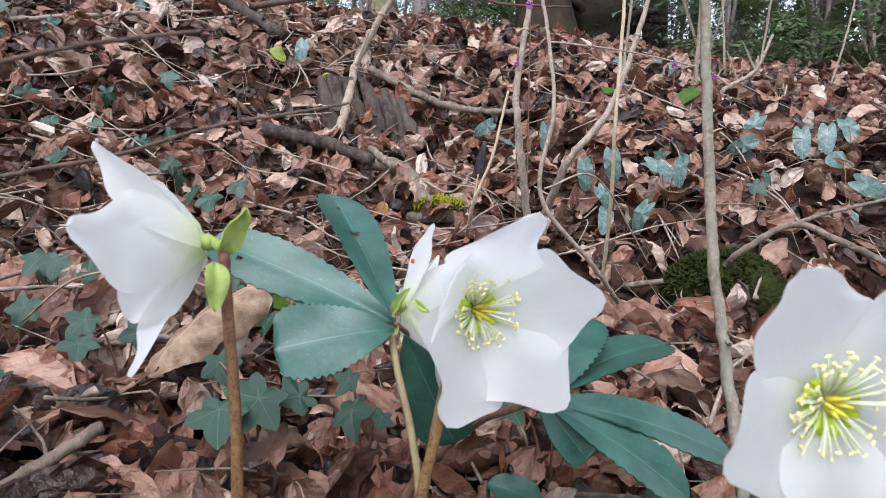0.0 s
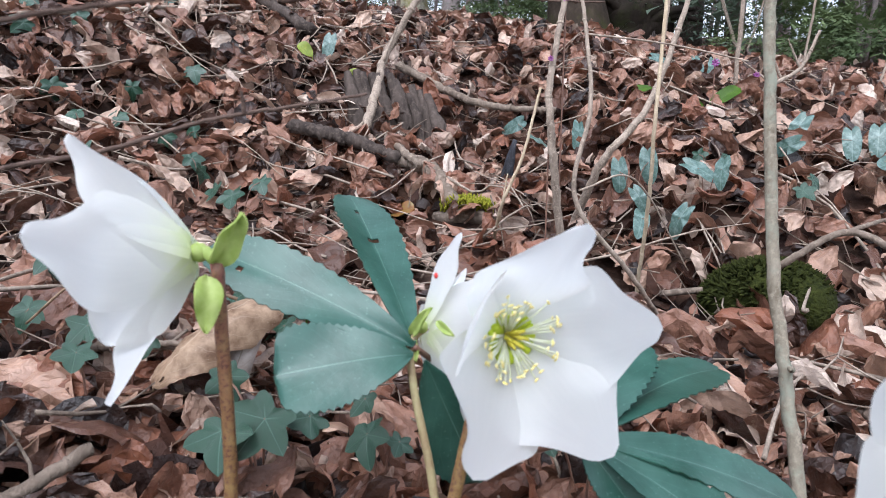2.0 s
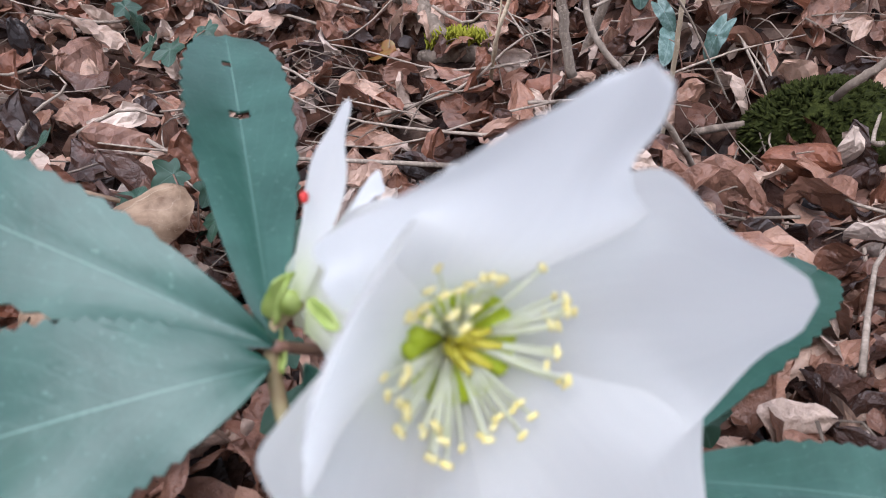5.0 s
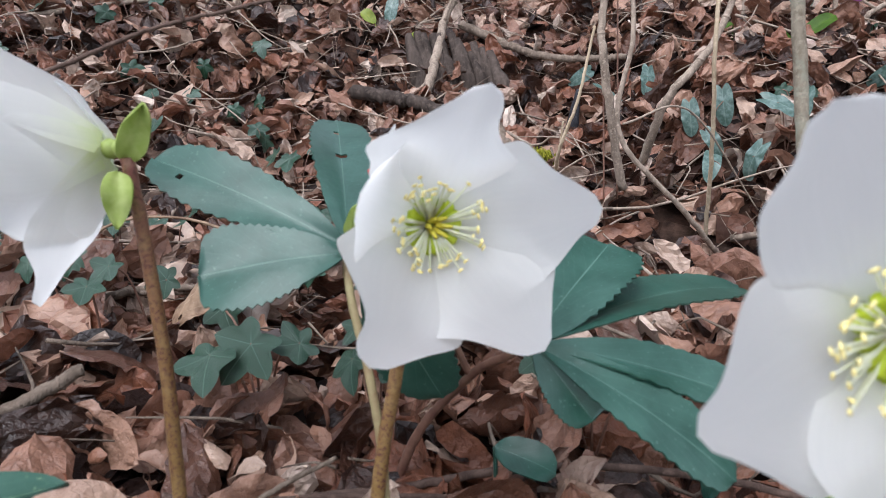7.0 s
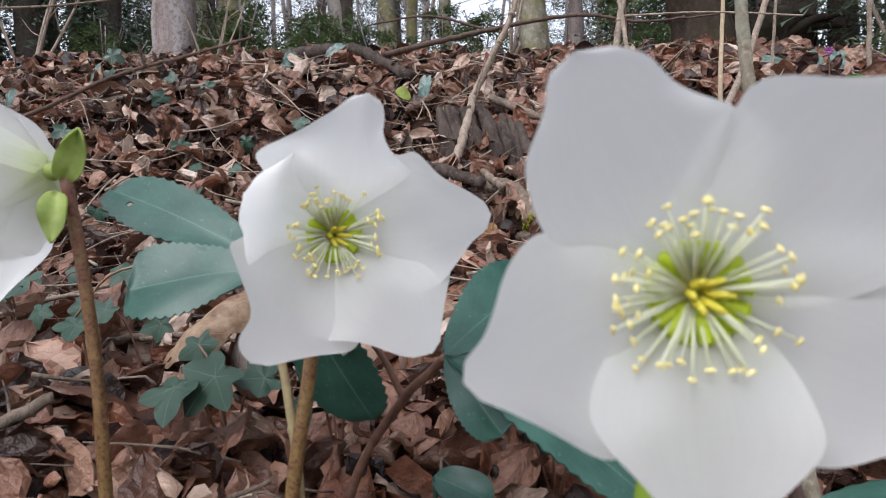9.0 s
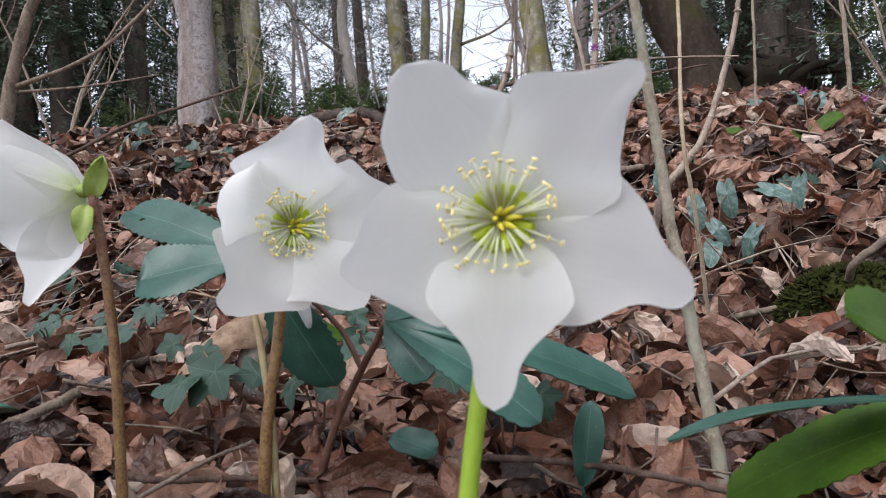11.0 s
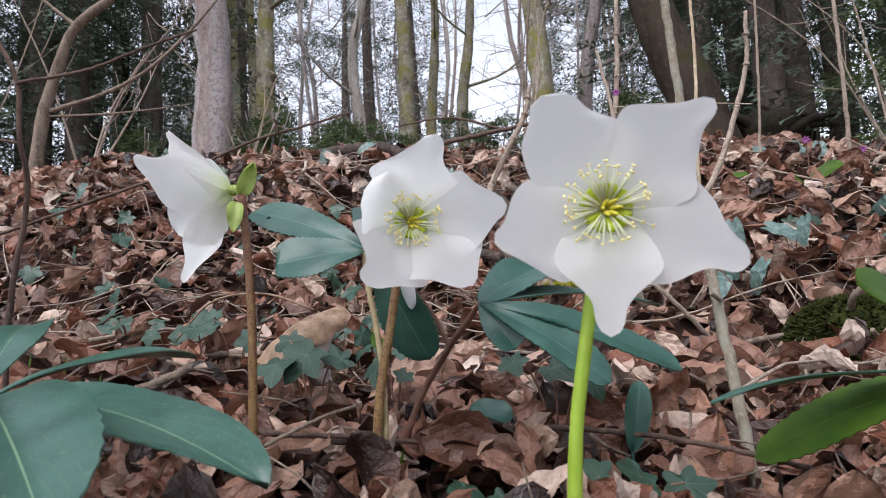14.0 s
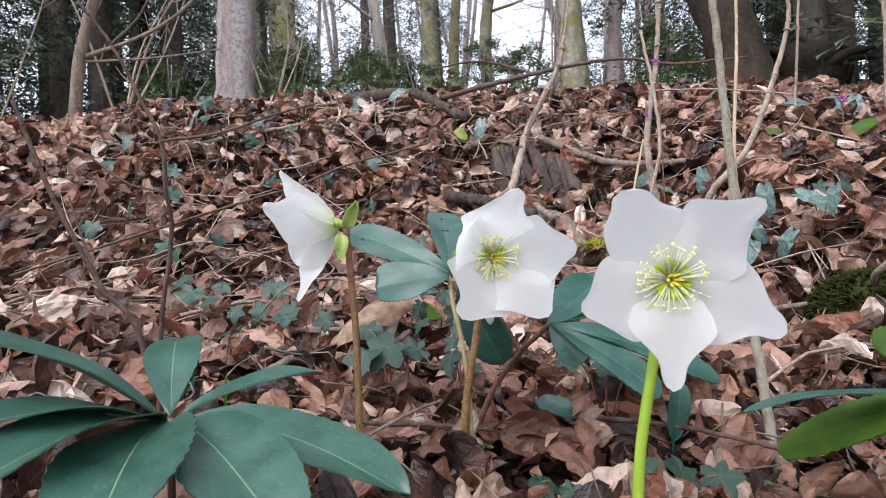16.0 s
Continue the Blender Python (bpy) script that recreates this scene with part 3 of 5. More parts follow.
# ---- flowers ----
def petal_geo(length, width, cup, lift, blunt, ruffle, seed, curl=0.0, skew=0.0):
    """One petal along x: cup raises its sides, lift bends it towards the front, blunt widens its drawn-out point, skew draws the point aside."""
    rng = random.Random(seed)
    nu, nv = 32, 19
    ph = [rng.uniform(0, 6.28) for _ in range(8)]
    shoulder = (rng.uniform(-0.07, 0.07), rng.uniform(-0.07, 0.07))
    tip = 0.25 + 0.28 * blunt
    v, uv = [], []
    for i in range(nu):
        u = (i / (nu - 1)) ** 0.9
        rise = math.sin(math.pi / 2 * min(1, u / 0.5))
        cap = math.sqrt(max(0.0, 1 - max(0.0, (u - 0.80) / 0.20) ** 2.2))
        for k in range(nv):
            w = -1 + 2 * k / (nv - 1)
            at = shoulder[0 if w > 0 else 1]
            fall = tip + (1 - tip) * (1 - float(ease(u, 0.52 + at, 0.90 + at)))
            grow = float(ease(u, 0.3, 0.55)) * (1 - float(ease(u, 0.86, 1.0)))
            edge = 1 + grow * (ruffle * 0.8 * math.sin(10 * u + ph[1 if w > 0 else 2]) + ruffle * 0.5 * math.sin(23 * u + ph[6 if w > 0 else 7]))
            hw = width / 2 * max(0.012, (0.34 + 0.66 * rise) * fall * cap) * edge
            rim = abs(w) ** 3 * float(ease(u, 0.2, 0.6)) * (1 - float(ease(u, 0.7, 1.0)))
            t = max(0.0, (u - 0.5) / 0.5)
            x = length * (u - 0.04 * w * w * (1 - t))
            y = hw * w + skew * length * t * t
            z = lift * length * u * u + cup * width * w * w * math.sin(math.pi * min(1, u * 0.8 + .1)) + rim * ruffle * length * 0.45 * math.sin(8 * u + 2 * w + ph[3])
            z += curl * length * max(0, u - 0.5) ** 2 * 4 + 0.008 * length * math.sin(7 * u + ph[4]) * (1 - w * w) + 0.006 * length * math.sin(6 * w + ph[5]) * u * (1 - t)
            v.append((x, y, z))
            uv.append((u, 0.5 + 0.5 * w))
    return np.array(v), grid_faces(nu, nv), np.array(uv)


def flower_axes(normal):
    n = unit(normal)
    r = unit(np.cross((0, 0, 1), n))
    return r, np.cross(n, r), n


def flower_head(parent, centre, normal, petals, heart=1.0, seed=1, whole=True, low=14, high=52):
    """Petals, nectaries, stamens and pistil round a centre. Petals: (angle, rise, length, width, cup, lift, blunt, ruffle, curl, skew)."""
    r, up, n = flower_axes(normal)
    axes = np.stack([r, up, n])
    rng = random.Random(seed)
    centre = np.asarray(centre, float)
    for j, (ang, rise, length, width, cup, lift, blunt, ruffle, curl, skew) in enumerate(petals):
        v, f, uv = petal_geo(length, width, cup, lift, blunt, ruffle, seed * 10 + j, curl, skew)
        a, e = radians(ang), radians(rise)
        d = np.array([math.cos(a) * math.cos(e), math.sin(a) * math.cos(e), math.sin(e)])
        s = np.array([-math.sin(a), math.cos(a), 0])
        m = np.stack([d, s, np.cross(d, s)])
        m = m @ axes
        start = centre + axes.T @ np.array([math.cos(a), math.sin(a), 0]) * 0.002 + n * ((0.0, 0.0009, 0.0003, 0.0014, 0.0007)[j] - 0.001)
        part("petal", Geo().add(v @ m + start, f, uv), PETAL, parent)
    g = Geo()
    blob(g, centre - n * 0.002, (0.0032, 0.0032, 0.003) if whole else (0.0024, 0.0024, 0.0022), n, 6, 12)
    part("receptacle", g, BRACT, parent)
    if not whole:
        return
    for k in range(17):
        a = 2 * math.pi * (k + rng.uniform(-.2, .2)) / 17
        d = unit(axes.T @ np.array([math.cos(a), math.sin(a), math.tan(radians(low + 6)) + rng.uniform(-.05, .08)]))
        p = centre + n * 0.0020
        g = Geo()
        tube(g, [p + d * 0.0025, p + d * 0.0060 * heart, p + d * 0.0092 * heart, p + d * 0.0098 * heart], [0.0009, 0.0014, 0.0015 * heart, 0.0009], 7)
        part("nectary", g, NECTARY, parent, "yellow-green nectary")
    for k in range(62):
        a = rng.uniform(0, 6.283)
        e = radians(rng.triangular(low + 8, high, low + 15))
        length = rng.uniform(0.0120, 0.0172) * heart
        d = axes.T @ np.array([math.cos(a) * math.cos(e), math.sin(a) * math.cos(e), math.sin(e)])
        e2 = e - radians(rng.uniform(2, 14))
        d2 = axes.T @ np.array([math.cos(a) * math.cos(e2), math.sin(a) * math.cos(e2), math.sin(e2)])
        p = centre + n * 0.002 + d * 0.0015
        end = p + d * length * .55 + d2 * length * .45
        fil, ant = Geo(), Geo()
        tube(fil, [p, p + d * length * .55, end], [0.00040, 0.00026], 5)
        blob(ant, end, (0.00040, 0.00060, 0.00100), axes.T @ np.array([-math.sin(a), math.cos(a), rng.uniform(-.8, .8)]), 5, 7, rng, .12)
        part("anther", ant, ANTHER, part("stamen", fil, FILAMENT, parent, "pale stamen filament"), "yellow anther")
    for k in range(6):
        a = 2 * math.pi * k / 6
        q = centre + n * 0.003 + axes.T @ np.array([math.cos(a), math.sin(a), 0]) * 0.0014
        side = axes.T @ np.array([math.cos(a), math.sin(a), 0]) + r * 1.1 - up * 0.3
        g = Geo()
        tube(g, spline([q, q + n * 0.002 + side * 0.0005, q + n * 0.0036 + side * 0.0011, q + n * 0.0044 + side * 0.0020], 8), [0.0008, 0.0009, 0.0007, 0.0004], 7)
        part("pistil", g, PISTIL, parent, "yellow pistil")


def stem(parent, points, r0, r1, mat, name="stem", seed=3, sides=10):
    g = Geo()
    tube(g, spline(points, 26), [r0, (r0 + r1) / 2, r1], sides, 0.05, random.Random(seed))
    return part(name, g, mat, parent)


def bract(parent, base, tip, width, normal, droop=0.15, seed=1, mat=None):
    return part("bract", blade(base, tip, width, normal, droop, 0.5, 0, 16, 7, (0.5, 0.8), 0.12, seed), mat or BRACT, parent, "yellow-green bract", 0.0006)


def build_flowers():
    # facing left, seen from its side
    base = on_ground(-0.084, 0.243)
    f = thing("hellebore_flower", base, "white hellebore flower turned sideways on a speckled brown stem", "flower", "hellebore flowers")
    top = np.array([-0.0815, 0.2335, 0.1145])
    stalk = stem(f, [base - (0, 0, .01), (-0.0825, 0.2425, 0.0), (-0.0815, 0.241, 0.05), (-0.0822, 0.238, 0.09), top], 0.0024, 0.0021, STEM)
    c = np.array([-0.0895, 0.2345, 0.117])
    stem(f, [top, top + (-.004, .001, .003), c + (.003, 0, 0)], 0.0019, 0.002, BRACT, "pedicel")
    flower_head(f, c, (-0.985, -0.10, -0.10), [
        (84, 40, 0.047, 0.042, 0.10, -0.03, 0.25, 0.05, 0.0, -0.04), (14, 30, 0.050, 0.034, 0.14, 0.0, 0.25, 0.05, -0.04, 0.02),
        (-40, 36, 0.035, 0.046, 0.14, 0.0, 0.8, 0.05, 0.0, 0.0), (-90, 34, 0.052, 0.034, 0.10, -0.03, 0.3, 0.06, 0.04, 0.06), (165, 42, 0.044, 0.042, 0.08, 0.05, 0.2, 0.05, 0, 0)], 1.0, 3, True, 50, 80)
    bract(stalk, top + (-.001, 0, -.001), top + (.0085, -.002, .0155), 0.0088, (.75, -.6, .2), 0.12, 2)
    bract(stalk, top + (-.003, -.001, -.004), top + (-.002, -.005, -.021), 0.0085, (.5, -.7, .2), 0.15, 5)
    # the middle one, cupped, on its brown stem
    base = on_ground(-0.018, 0.246)
    f = thing("hellebore_flower", base, "open white hellebore flower with yellow stamens on a brown stem", "flower", "hellebore flowers")
    nb = unit((0.48, -0.88, -0.01))
    c = np.array([0.009, 0.2419, 0.0916]) - nb * 0.004
    stem(f, [base - (0, 0, .01), (-0.0135, 0.246, 0.0), (-0.006, 0.247, 0.04), (-0.001, 0.2475, 0.066), (0.0025, 0.2485, 0.082), c - nb * 0.004], 0.0025, 0.002, STEM)
    flower_head(f, c, nb, [
        (80, 45, 0.0470, 0.046, 0.03, -0.12, 0.22, 0.08, 0.0, -0.06), (4, 40, 0.0490, 0.042, 0.03, -0.13, 0.35, 0.08, 0.0, 0.02),
        (-62, 43, 0.0490, 0.045, 0.03, -0.10, 0.35, 0.06, 0.0, 0.10), (-124, 40, 0.0470, 0.046, 0.03, -0.10, 0.35, 0.06, 0.0, -0.06), (154, 34, 0.0350, 0.044, 0.06, 0.06, 0.7, 0.07, 0.12, 0.0)], 0.97, 5, True, 22, 60)
    # its sister, seen from behind
    f = thing("hellebore_flower", on_ground(-0.012, 0.250), "white hellebore flower turned away on a thin pale stem", "flower", "hellebore flowers")
    c = np.array([-0.0185, 0.264, 0.0885])
    stalk = stem(f, [on_ground(-0.012, 0.250, -.006), (-0.012, 0.250, 0.01), (-0.0155, 0.252, 0.04), (-0.022, 0.256, 0.068), (-0.0235, 0.261, 0.083), c], 0.0017, 0.0013, PALE_STEM)
    flower_head(f, c, (0.72, 0.55, -0.12), [
        (94, 10, 0.034, 0.012, 0.10, 0.0, 0.8, 0.06, 0.05, 0.05), (25, 46, 0.038, 0.038, 0.12, 0.05, 0.5, 0.05, 0, 0), (-50, 40, 0.044, 0.040, 0.12, 0.05, 0.5, 0.05, 0, 0),
        (-104, 26, 0.041, 0.040, 0.12, 0.05, 0.4, 0.05, 0, 0), (168, 36, 0.032, 0.034, 0.12, 0.05, 0.4, 0.05, 0, 0)], 0.9, 7, False)
    bract(stalk, c + (-.005, -.001, -.003), c + (.002, -.009, .009), 0.0042, (-.5, -.8, .1), 0.1, 4)
    bract(stalk, c + (-.004, 0, -.004), c + (-.003, -.006, -.011), 0.004, (-.5, -.8, .1), 0.1, 6)
    bract(stalk, c + (.004, -.008, .004), c + (.010, -.012, .000), 0.003, (-.3, -.9, .1), 0.1, 8)
    g = Geo()
    blob(g, c + (.0030, .0005, .0185), (0.0008, 0.0008, 0.0011), (0, .3, 1), 5, 8)
    tagged(part("mite", g, RED), "tiny red mite on a white petal", "mite")
    # the large one nearest the lens
    base = on_ground(0.083, 0.181)
    f = thing("hellebore_flower", base, "large white hellebore flower on a fresh green stem", "flower", "hellebore flowers")
    nc = unit((0.16, -0.98, 0.03))
    c = np.array([0.1047, 0.1817, 0.0785]) - nc * 0.003
    stem(f, [base - (0, 0, .01), (0.0870, 0.182, -0.01), (0.0950, 0.184, 0.037), (0.1005, 0.187, 0.062), c - nc * 0.004], 0.0027, 0.0024, GREEN_STEM)
    flower_head(f, c, nc, [
        (112, 27, 0.0460, 0.0400, 0.02, -0.08, 0.8, 0.08, 0.0, 0.10), (44, 25, 0.0505, 0.0375, 0.02, -0.08, 0.15, 0.08, 0.0, -0.05),
        (-26, 21, 0.0500, 0.0400, 0.02, -0.08, 0.3, 0.08, 0.0, -0.05), (-96, 29, 0.0500, 0.0365, 0.05, -0.04, 0.15, 0.03, 0.0, 0.0), (200, 27, 0.0435, 0.0375, 0.03, -0.08, 0.3, 0.08, 0.0, -0.06)], 1.0, 9)


# ---- hellebore leaves ----
def leaflet(parent, base, tip, width, normal, droop=0.1, fold=0.25, seed=1, mat=None, label="", shape=(0.9, 0.5), teeth=0.06, holes=()):
    g = blade(base, tip, width, normal, droop, fold, teeth, 34, 11, shape, 0.03, seed)
    g.f = [q for i, q in enumerate(g.f) if i not in holes]
    return part("leaflet", g, mat or BLADE, parent, label, 0.0006)


def build_leaves():
    # the leaf behind the flowers: a forked petiole, two wings of leaflets
    base = on_ground(-0.034, 0.312)
    t = thing("hellebore_leaf", base, "dark blue-green hellebore leaf with toothed leaflets behind the flowers", "leaf", "hellebore leaves")
    left, right, fork = np.array([-0.0225, 0.258, 0.083]), np.array([0.037, 0.262, 0.050]), np.array([0.0125, 0.289, 0.028])
    stem(t, [base - (0, 0, .01), (-0.014, 0.306, -0.006), fork, (0.027, 0.274, 0.041), right], 0.0022, 0.0014, RED_STEM, "petiole")
    stem(t, [fork, (0.003, 0.288, 0.048), (-0.012, 0.278, 0.068), left], 0.0014, 0.0011, RED_STEM, "petiole")
    leaflet(t, left, (-0.1015, 0.2755, 0.1135), 0.024, (0.25, -0.75, 0.6), 0.07, 0.15, 1, shape=(0.8, 0.42), label="notched leaflet with a nibbled hole", holes=(263,))
    leaflet(t, left + (0, -.003, -.002), (-0.0665, 0.2415, 0.0765), 0.031, (0.15, -0.75, 0.65), 0.06, 0.1, 2, shape=(0.75, 0.26))
    leaflet(t, left, (-0.0680, 0.385, 0.130), 0.027, (0.35, -0.55, 0.75), 0.05, 0.2, 3, shape=(0.8, 0.38), label="upright leaflet with a small hole", holes=(184, 185, 264))
    leaflet(t, left + (.004, .004, -.006), (0.003, 0.282, 0.022), 0.027, (-0.1, -0.9, 0.3), 0.1, 0.2, 4)
    leaflet(t, right, (0.1275, 0.366, 0.045), 0.027, (-0.1, -0.45, 0.9), 0.10, 0.2, 5, shape=(0.8, 0.45))
    leaflet(t, right, (0.1325, 0.288, 0.0115), 0.022, (0.1, -0.5, 0.85), 0.12, 0.2, 6, shape=(0.9, 0.42))
    leaflet(t, right, (0.0985, 0.254, 0.0095), 0.022, (0.2, -0.6, 0.8), 0.12, 0.2, 7, shape=(0.9, 0.42))
    leaflet(t, right, (0.0560, 0.255, 0.027), 0.017, (0.1, -0.8, 0.5), 0.08, 0.2, 8, shape=(0.8, 0.36))
    leaflet(t, right, (0.066, 0.322, 0.073), 0.034, (0.0, -0.7, 0.7), 0.06, 0.15, 9, shape=(0.7, 0.24))
    # the low whorl in the foreground
    c = np.array([-0.130, 0.132, 0.020])
    base = on_ground(-0.142, 0.144)
    t = thing("hellebore_leaf", base, "broad dark green hellebore leaf spread low in a whorl", "leaf", "hellebore leaves")
    stem(t, [base - (0, 0, .01), (-0.139, 0.141, -0.012), c], 0.0023, 0.0018, RED_STEM, "petiole")
    ends = [(-0.190, 0.062, 0.072, .034), (-0.186, 0.204, 0.050, .030), (-0.080, 0.194, 0.031, .022), (-0.008, 0.136, -0.010, .042), (-0.022, 0.066, -0.004, .044),
            (-0.064, 0.022, 0.008, .046), (-0.112, 0.014, 0.024, .044), (-0.160, 0.028, 0.034, .038)]
    for i, (x, y, z, w) in enumerate(ends):
        tip = np.array([x, y, z])
        leaflet(t, c + unit(tip - c) * 0.004, tip, w, (0, -0.1, 1), 0.16, 0.26, 20 + i, BLADE_BROAD, shape=(0.85, 0.62), teeth=0.03)
    # leaflets reaching in from the right
    c = np.array([0.249, 0.283, 0.006])
    base = on_ground(0.262, 0.30)
    t = thing("hellebore_leaf", base, "fresh green hellebore leaf with long narrow leaflets", "leaf", "hellebore leaves")
    stem(t, [base - (0, 0, .01), (0.257, 0.293, -0.02), c], 0.0022, 0.0017, RED_STEM, "petiole")
    leaflet(t, c, (0.187, 0.200, 0.047), 0.026, (0.2, -0.75, 0.6), 0.12, 0.1, 31, BLADE_FRESH)
    leaflet(t, c, (0.143, 0.276, -0.003), 0.022, (0.0, 0.1, 1), 0.12, 0.1, 32, BLADE)
    leaflet(t, c, (0.164, 0.303, -0.034), 0.026, (0.0, -0.6, 0.8), 0.14, 0.1, 33, BLADE_FRESH, shape=(0.6, 0.4))


build_flowers()
build_leaves()

# ---- thin stems, twigs and wood ----
def twig(name, lines, mat, label, category="twig", rough=0.06, seed=2):
    """A standing or lying stem: its first line is the main shoot, the others its side shoots. Lines: (points, radius at base, radius at tip)."""
    if name in ("fallen_branch", "fallen_log"):
        lines = [([np.asarray(q, float) + (0, 0, .022) for q in pts], r0, r1) for pts, r0, r1 in lines]
    p0 = np.asarray(lines[0][0][0], float)
    t = thing(name, p0, label, category)
    rng = random.Random(seed)
    main = None
    for i, (pts, r0, r1) in enumerate(lines):
        g = Geo()
        line = spline(pts, 12 * len(pts))
        line = line + np.array([[rng.gauss(0, r0 * 0.1) for _ in range(3)] for _ in line])
        tube(g, line, [r0, r1], 8, rough, rng)
        for q in line[4:-3:7]:
            blob(g, q, (r0 * 0.98, r0 * 0.98, r0 * 0.5), line[-1] - line[0], 4, 7)
        ob = part("main_shoot" if i == 0 else "side_shoot", g, mat, main or t)
        main = main or ob
    return t


def build_twigs():
    twig("sapling", [([on_ground(.170, .328, -.01), (.163, .362, .03), (.158, .380, .10), (.154, .392, .20), (.150, .40, .31), (.148, .41, .46)], .0036, .0027),
                     ([(.163, .362, .047), (.157, .352, .051)], .0016, .0012)], SAPLING, "thin lichen-grey sapling stem standing beside the flowers", "sapling")
    a = on_ground(.157, 1.03)
    twig("bare_shrub", [([(.128, .90, .055), (.105, .862, .19), (.101, .870, .266), (.120, .892, .382), (.13, .90, .52)], .006, .003)], TWIG, "upright brown shrub stem with a purple bud", "stem")
    twig("bare_shrub", [([(.228, .742, -.03), (.165, .676, .045), (.101, .654, .122), (.113, .662, .206), (.110, .680, .277), (.098, .70, .36)], .0028, .0018),
                        ([(.110, .68, .28), (.18, .66, .268), (.248, .637, .249)], .0011, .0007), ([(.104, .652, .13), (.17, .70, .14), (.25, .76, .04)], .0012, .0008)],
         TWIG, "kinked grey-brown shrub stem with thin side shoots", "stem")
    twig("bare_shrub", [([a, (.185, .94, .161), (.250, .955, .245), (.316, 1.006, .413), (.33, 1.02, .52)], .0065, .0028)], TWIG, "leaning brown shrub stem", "stem")
    twig("straw_stalk", [([on_ground(.221, .86, -.01), (.213, .80, .11), (.205, .764, .217), (.217, .788, .353), (.222, .80, .5)], .0026, .002)], STRAW, "dry straw-coloured upright stalk", "stalk")
    twig("straw_stalk", [([on_ground(.041, 1.0, -.01), (.048, .923, .102), (.073, .910, .169), (.095, .919, .261)], .0028, .0018), ([(.046, .94, .08), (.055, .93, .145)], .0018, .001)],
         STRAW, "pair of dry straw stalks joined near the ground", "stalk")
    twig("stick", [([on_ground(-.21, 1.28, -.01), (-.19, 1.36, .30), (-.176, 1.437, .40), (-.101, 1.451, .537), (-.08, 1.46, .62)], .011, .005),
                   ([(-.205, 1.30, .24), (-.245, 1.25, .19), (-.262, 1.2, .13)], .003, .0015), ([(-.18, 1.42, .38), (-.15, 1.41, .45)], .003, .0015)], TWIG, "grey stick leaning against the old stump", "stick")
    twig("hanging_twig", [([(-.41, .268, .094), (-.192, .276, .139), (-.144, .278, .148), (-.103, .283, .161), (-.074, .289, .167), (-.045, .294, .173)], .0012, .0006),
                          ([(-.090, .285, .164), (-.090, .282, .172)], .0008, .0005)], TWIG_DARK, "long thin brown twig stretched behind the flowers")
    twig("dead_branch", [([(.241, .83, .0), (.341, .80, .02), (.356, .747, .057), (.416, .751, .088), (.451, .719, .073), (.52, .66, .03)], .004, .004),
                         ([(.341, .80, .02), (.30, .79, -.01), (.275, .78, -.03)], .0018, .0009), ([(.35, .79, .02), (.355, .76, -.03), (.35, .74, -.045)], .0016, .0008),
                         ([(.416, .751, .088), (.49, .80, .10), (.62, .86, .12)], .003, .002)], DEADWOOD, "crooked fallen branch propped over the bank", "branch")
    twig("fallen_stick", [([(-.055, .276, -.020), (-.020, .298, -.025), (.030, .310, -.020), (.085, .318, -.022), (.14, .316, -.029), (.19, .310, -.040)], .0022, .0014),
                          ([(.035, .311, -.020), (.022, .296, -.036)], .0014, .001)], TWIG_DARK, "thin brown stick lying on the litter before the stems", "stick")
    twig("fallen_stick", [([(-.10, .256, -.010), (-.075, .260, -.014), (-.045, .276, -.018), (.015, .300, -.028)], .0019, .0012)], TWIG_DARK, "thin dark stick lying under the flower stems", "stick")
    twig("fallen_stick", [([on_ground(-.078, .245, .032), on_ground(-.055, .262, .042), on_ground(-.038, .275, .046)], .0012, .0009)], DEADWOOD, "short pale rough twig on the leaves", "stick")
    twig("fallen_stick", [([on_ground(-.30, .40, .02), on_ground(-.245, .44, .03), on_ground(-.19, .47, .035)], .004, .0022), ([on_ground(-.235, .44, .03), on_ground(-.18, .49, .03)], .002, .001)],
         DEADWOOD, "pale forked stick lying on the litter", "stick")
    twig("rotten_stick", [([on_ground(-.235, .235, .005), on_ground(-.20, .26, .022), on_ground(-.165, .30, .045)], .0040, .0030)], DEADWOOD, "short rotten stick poking from the litter", "stick")
    twig("young_shoot", [([(-.196, .197, -.03), (-.186, .190, .056), (-.172, .186, .112), (-.166, .176, .140), (-.164, .172, .1665), (-.174, .168, .191), (-.187, .162, .222), (-.206, .154, .253), (-.23, .146, .30)], .0015, .0008),
                         ([(-.187, .162, .222), (-.172, .168, .238), (-.160, .172, .262)], .0009, .0006), ([(-.164, .172, .1665), (-.128, .176, .168), (-.098, .178, .174), (-.067, .178, .178)], .0009, .0005),
                         ([(-.167, .177, .138), (-.187, .170, .144), (-.208, .164, .160), (-.230, .158, .172)], .0008, .0005)], TWIG_DARK, "young forked shoot with dark buds", "shoot")
    twig("young_shoot", [([(-.228, .228, -.02), (-.238, .226, .052), (-.259, .217, .083), (-.274, .208, .121), (-.285, .200, .155), (-.30, .19, .21)], .0022, .0014), ([(-.259, .217, .083), (-.28, .225, .11), (-.30, .23, .15)], .0011, .0007)],
         TWIG_DARK, "slender grey-brown shoot leaning over the leaves", "shoot")
    # logs along the crest
    twig("fallen_log", [([on_ground(-.86, 1.83, .03), on_ground(-.60, 1.76, .035), on_ground(-.38, 1.62, .015)], .022, .014)], STUMPWOOD, "rotten brown log on the bank", "log", 0.14)
    twig("fallen_branch", [([on_ground(-1.05, 1.28, .02), on_ground(-.76, 1.56, .015), on_ground(-.50, 1.76, .02)], .006, .003)], TWIG, "long fallen branch across the bank", "branch")
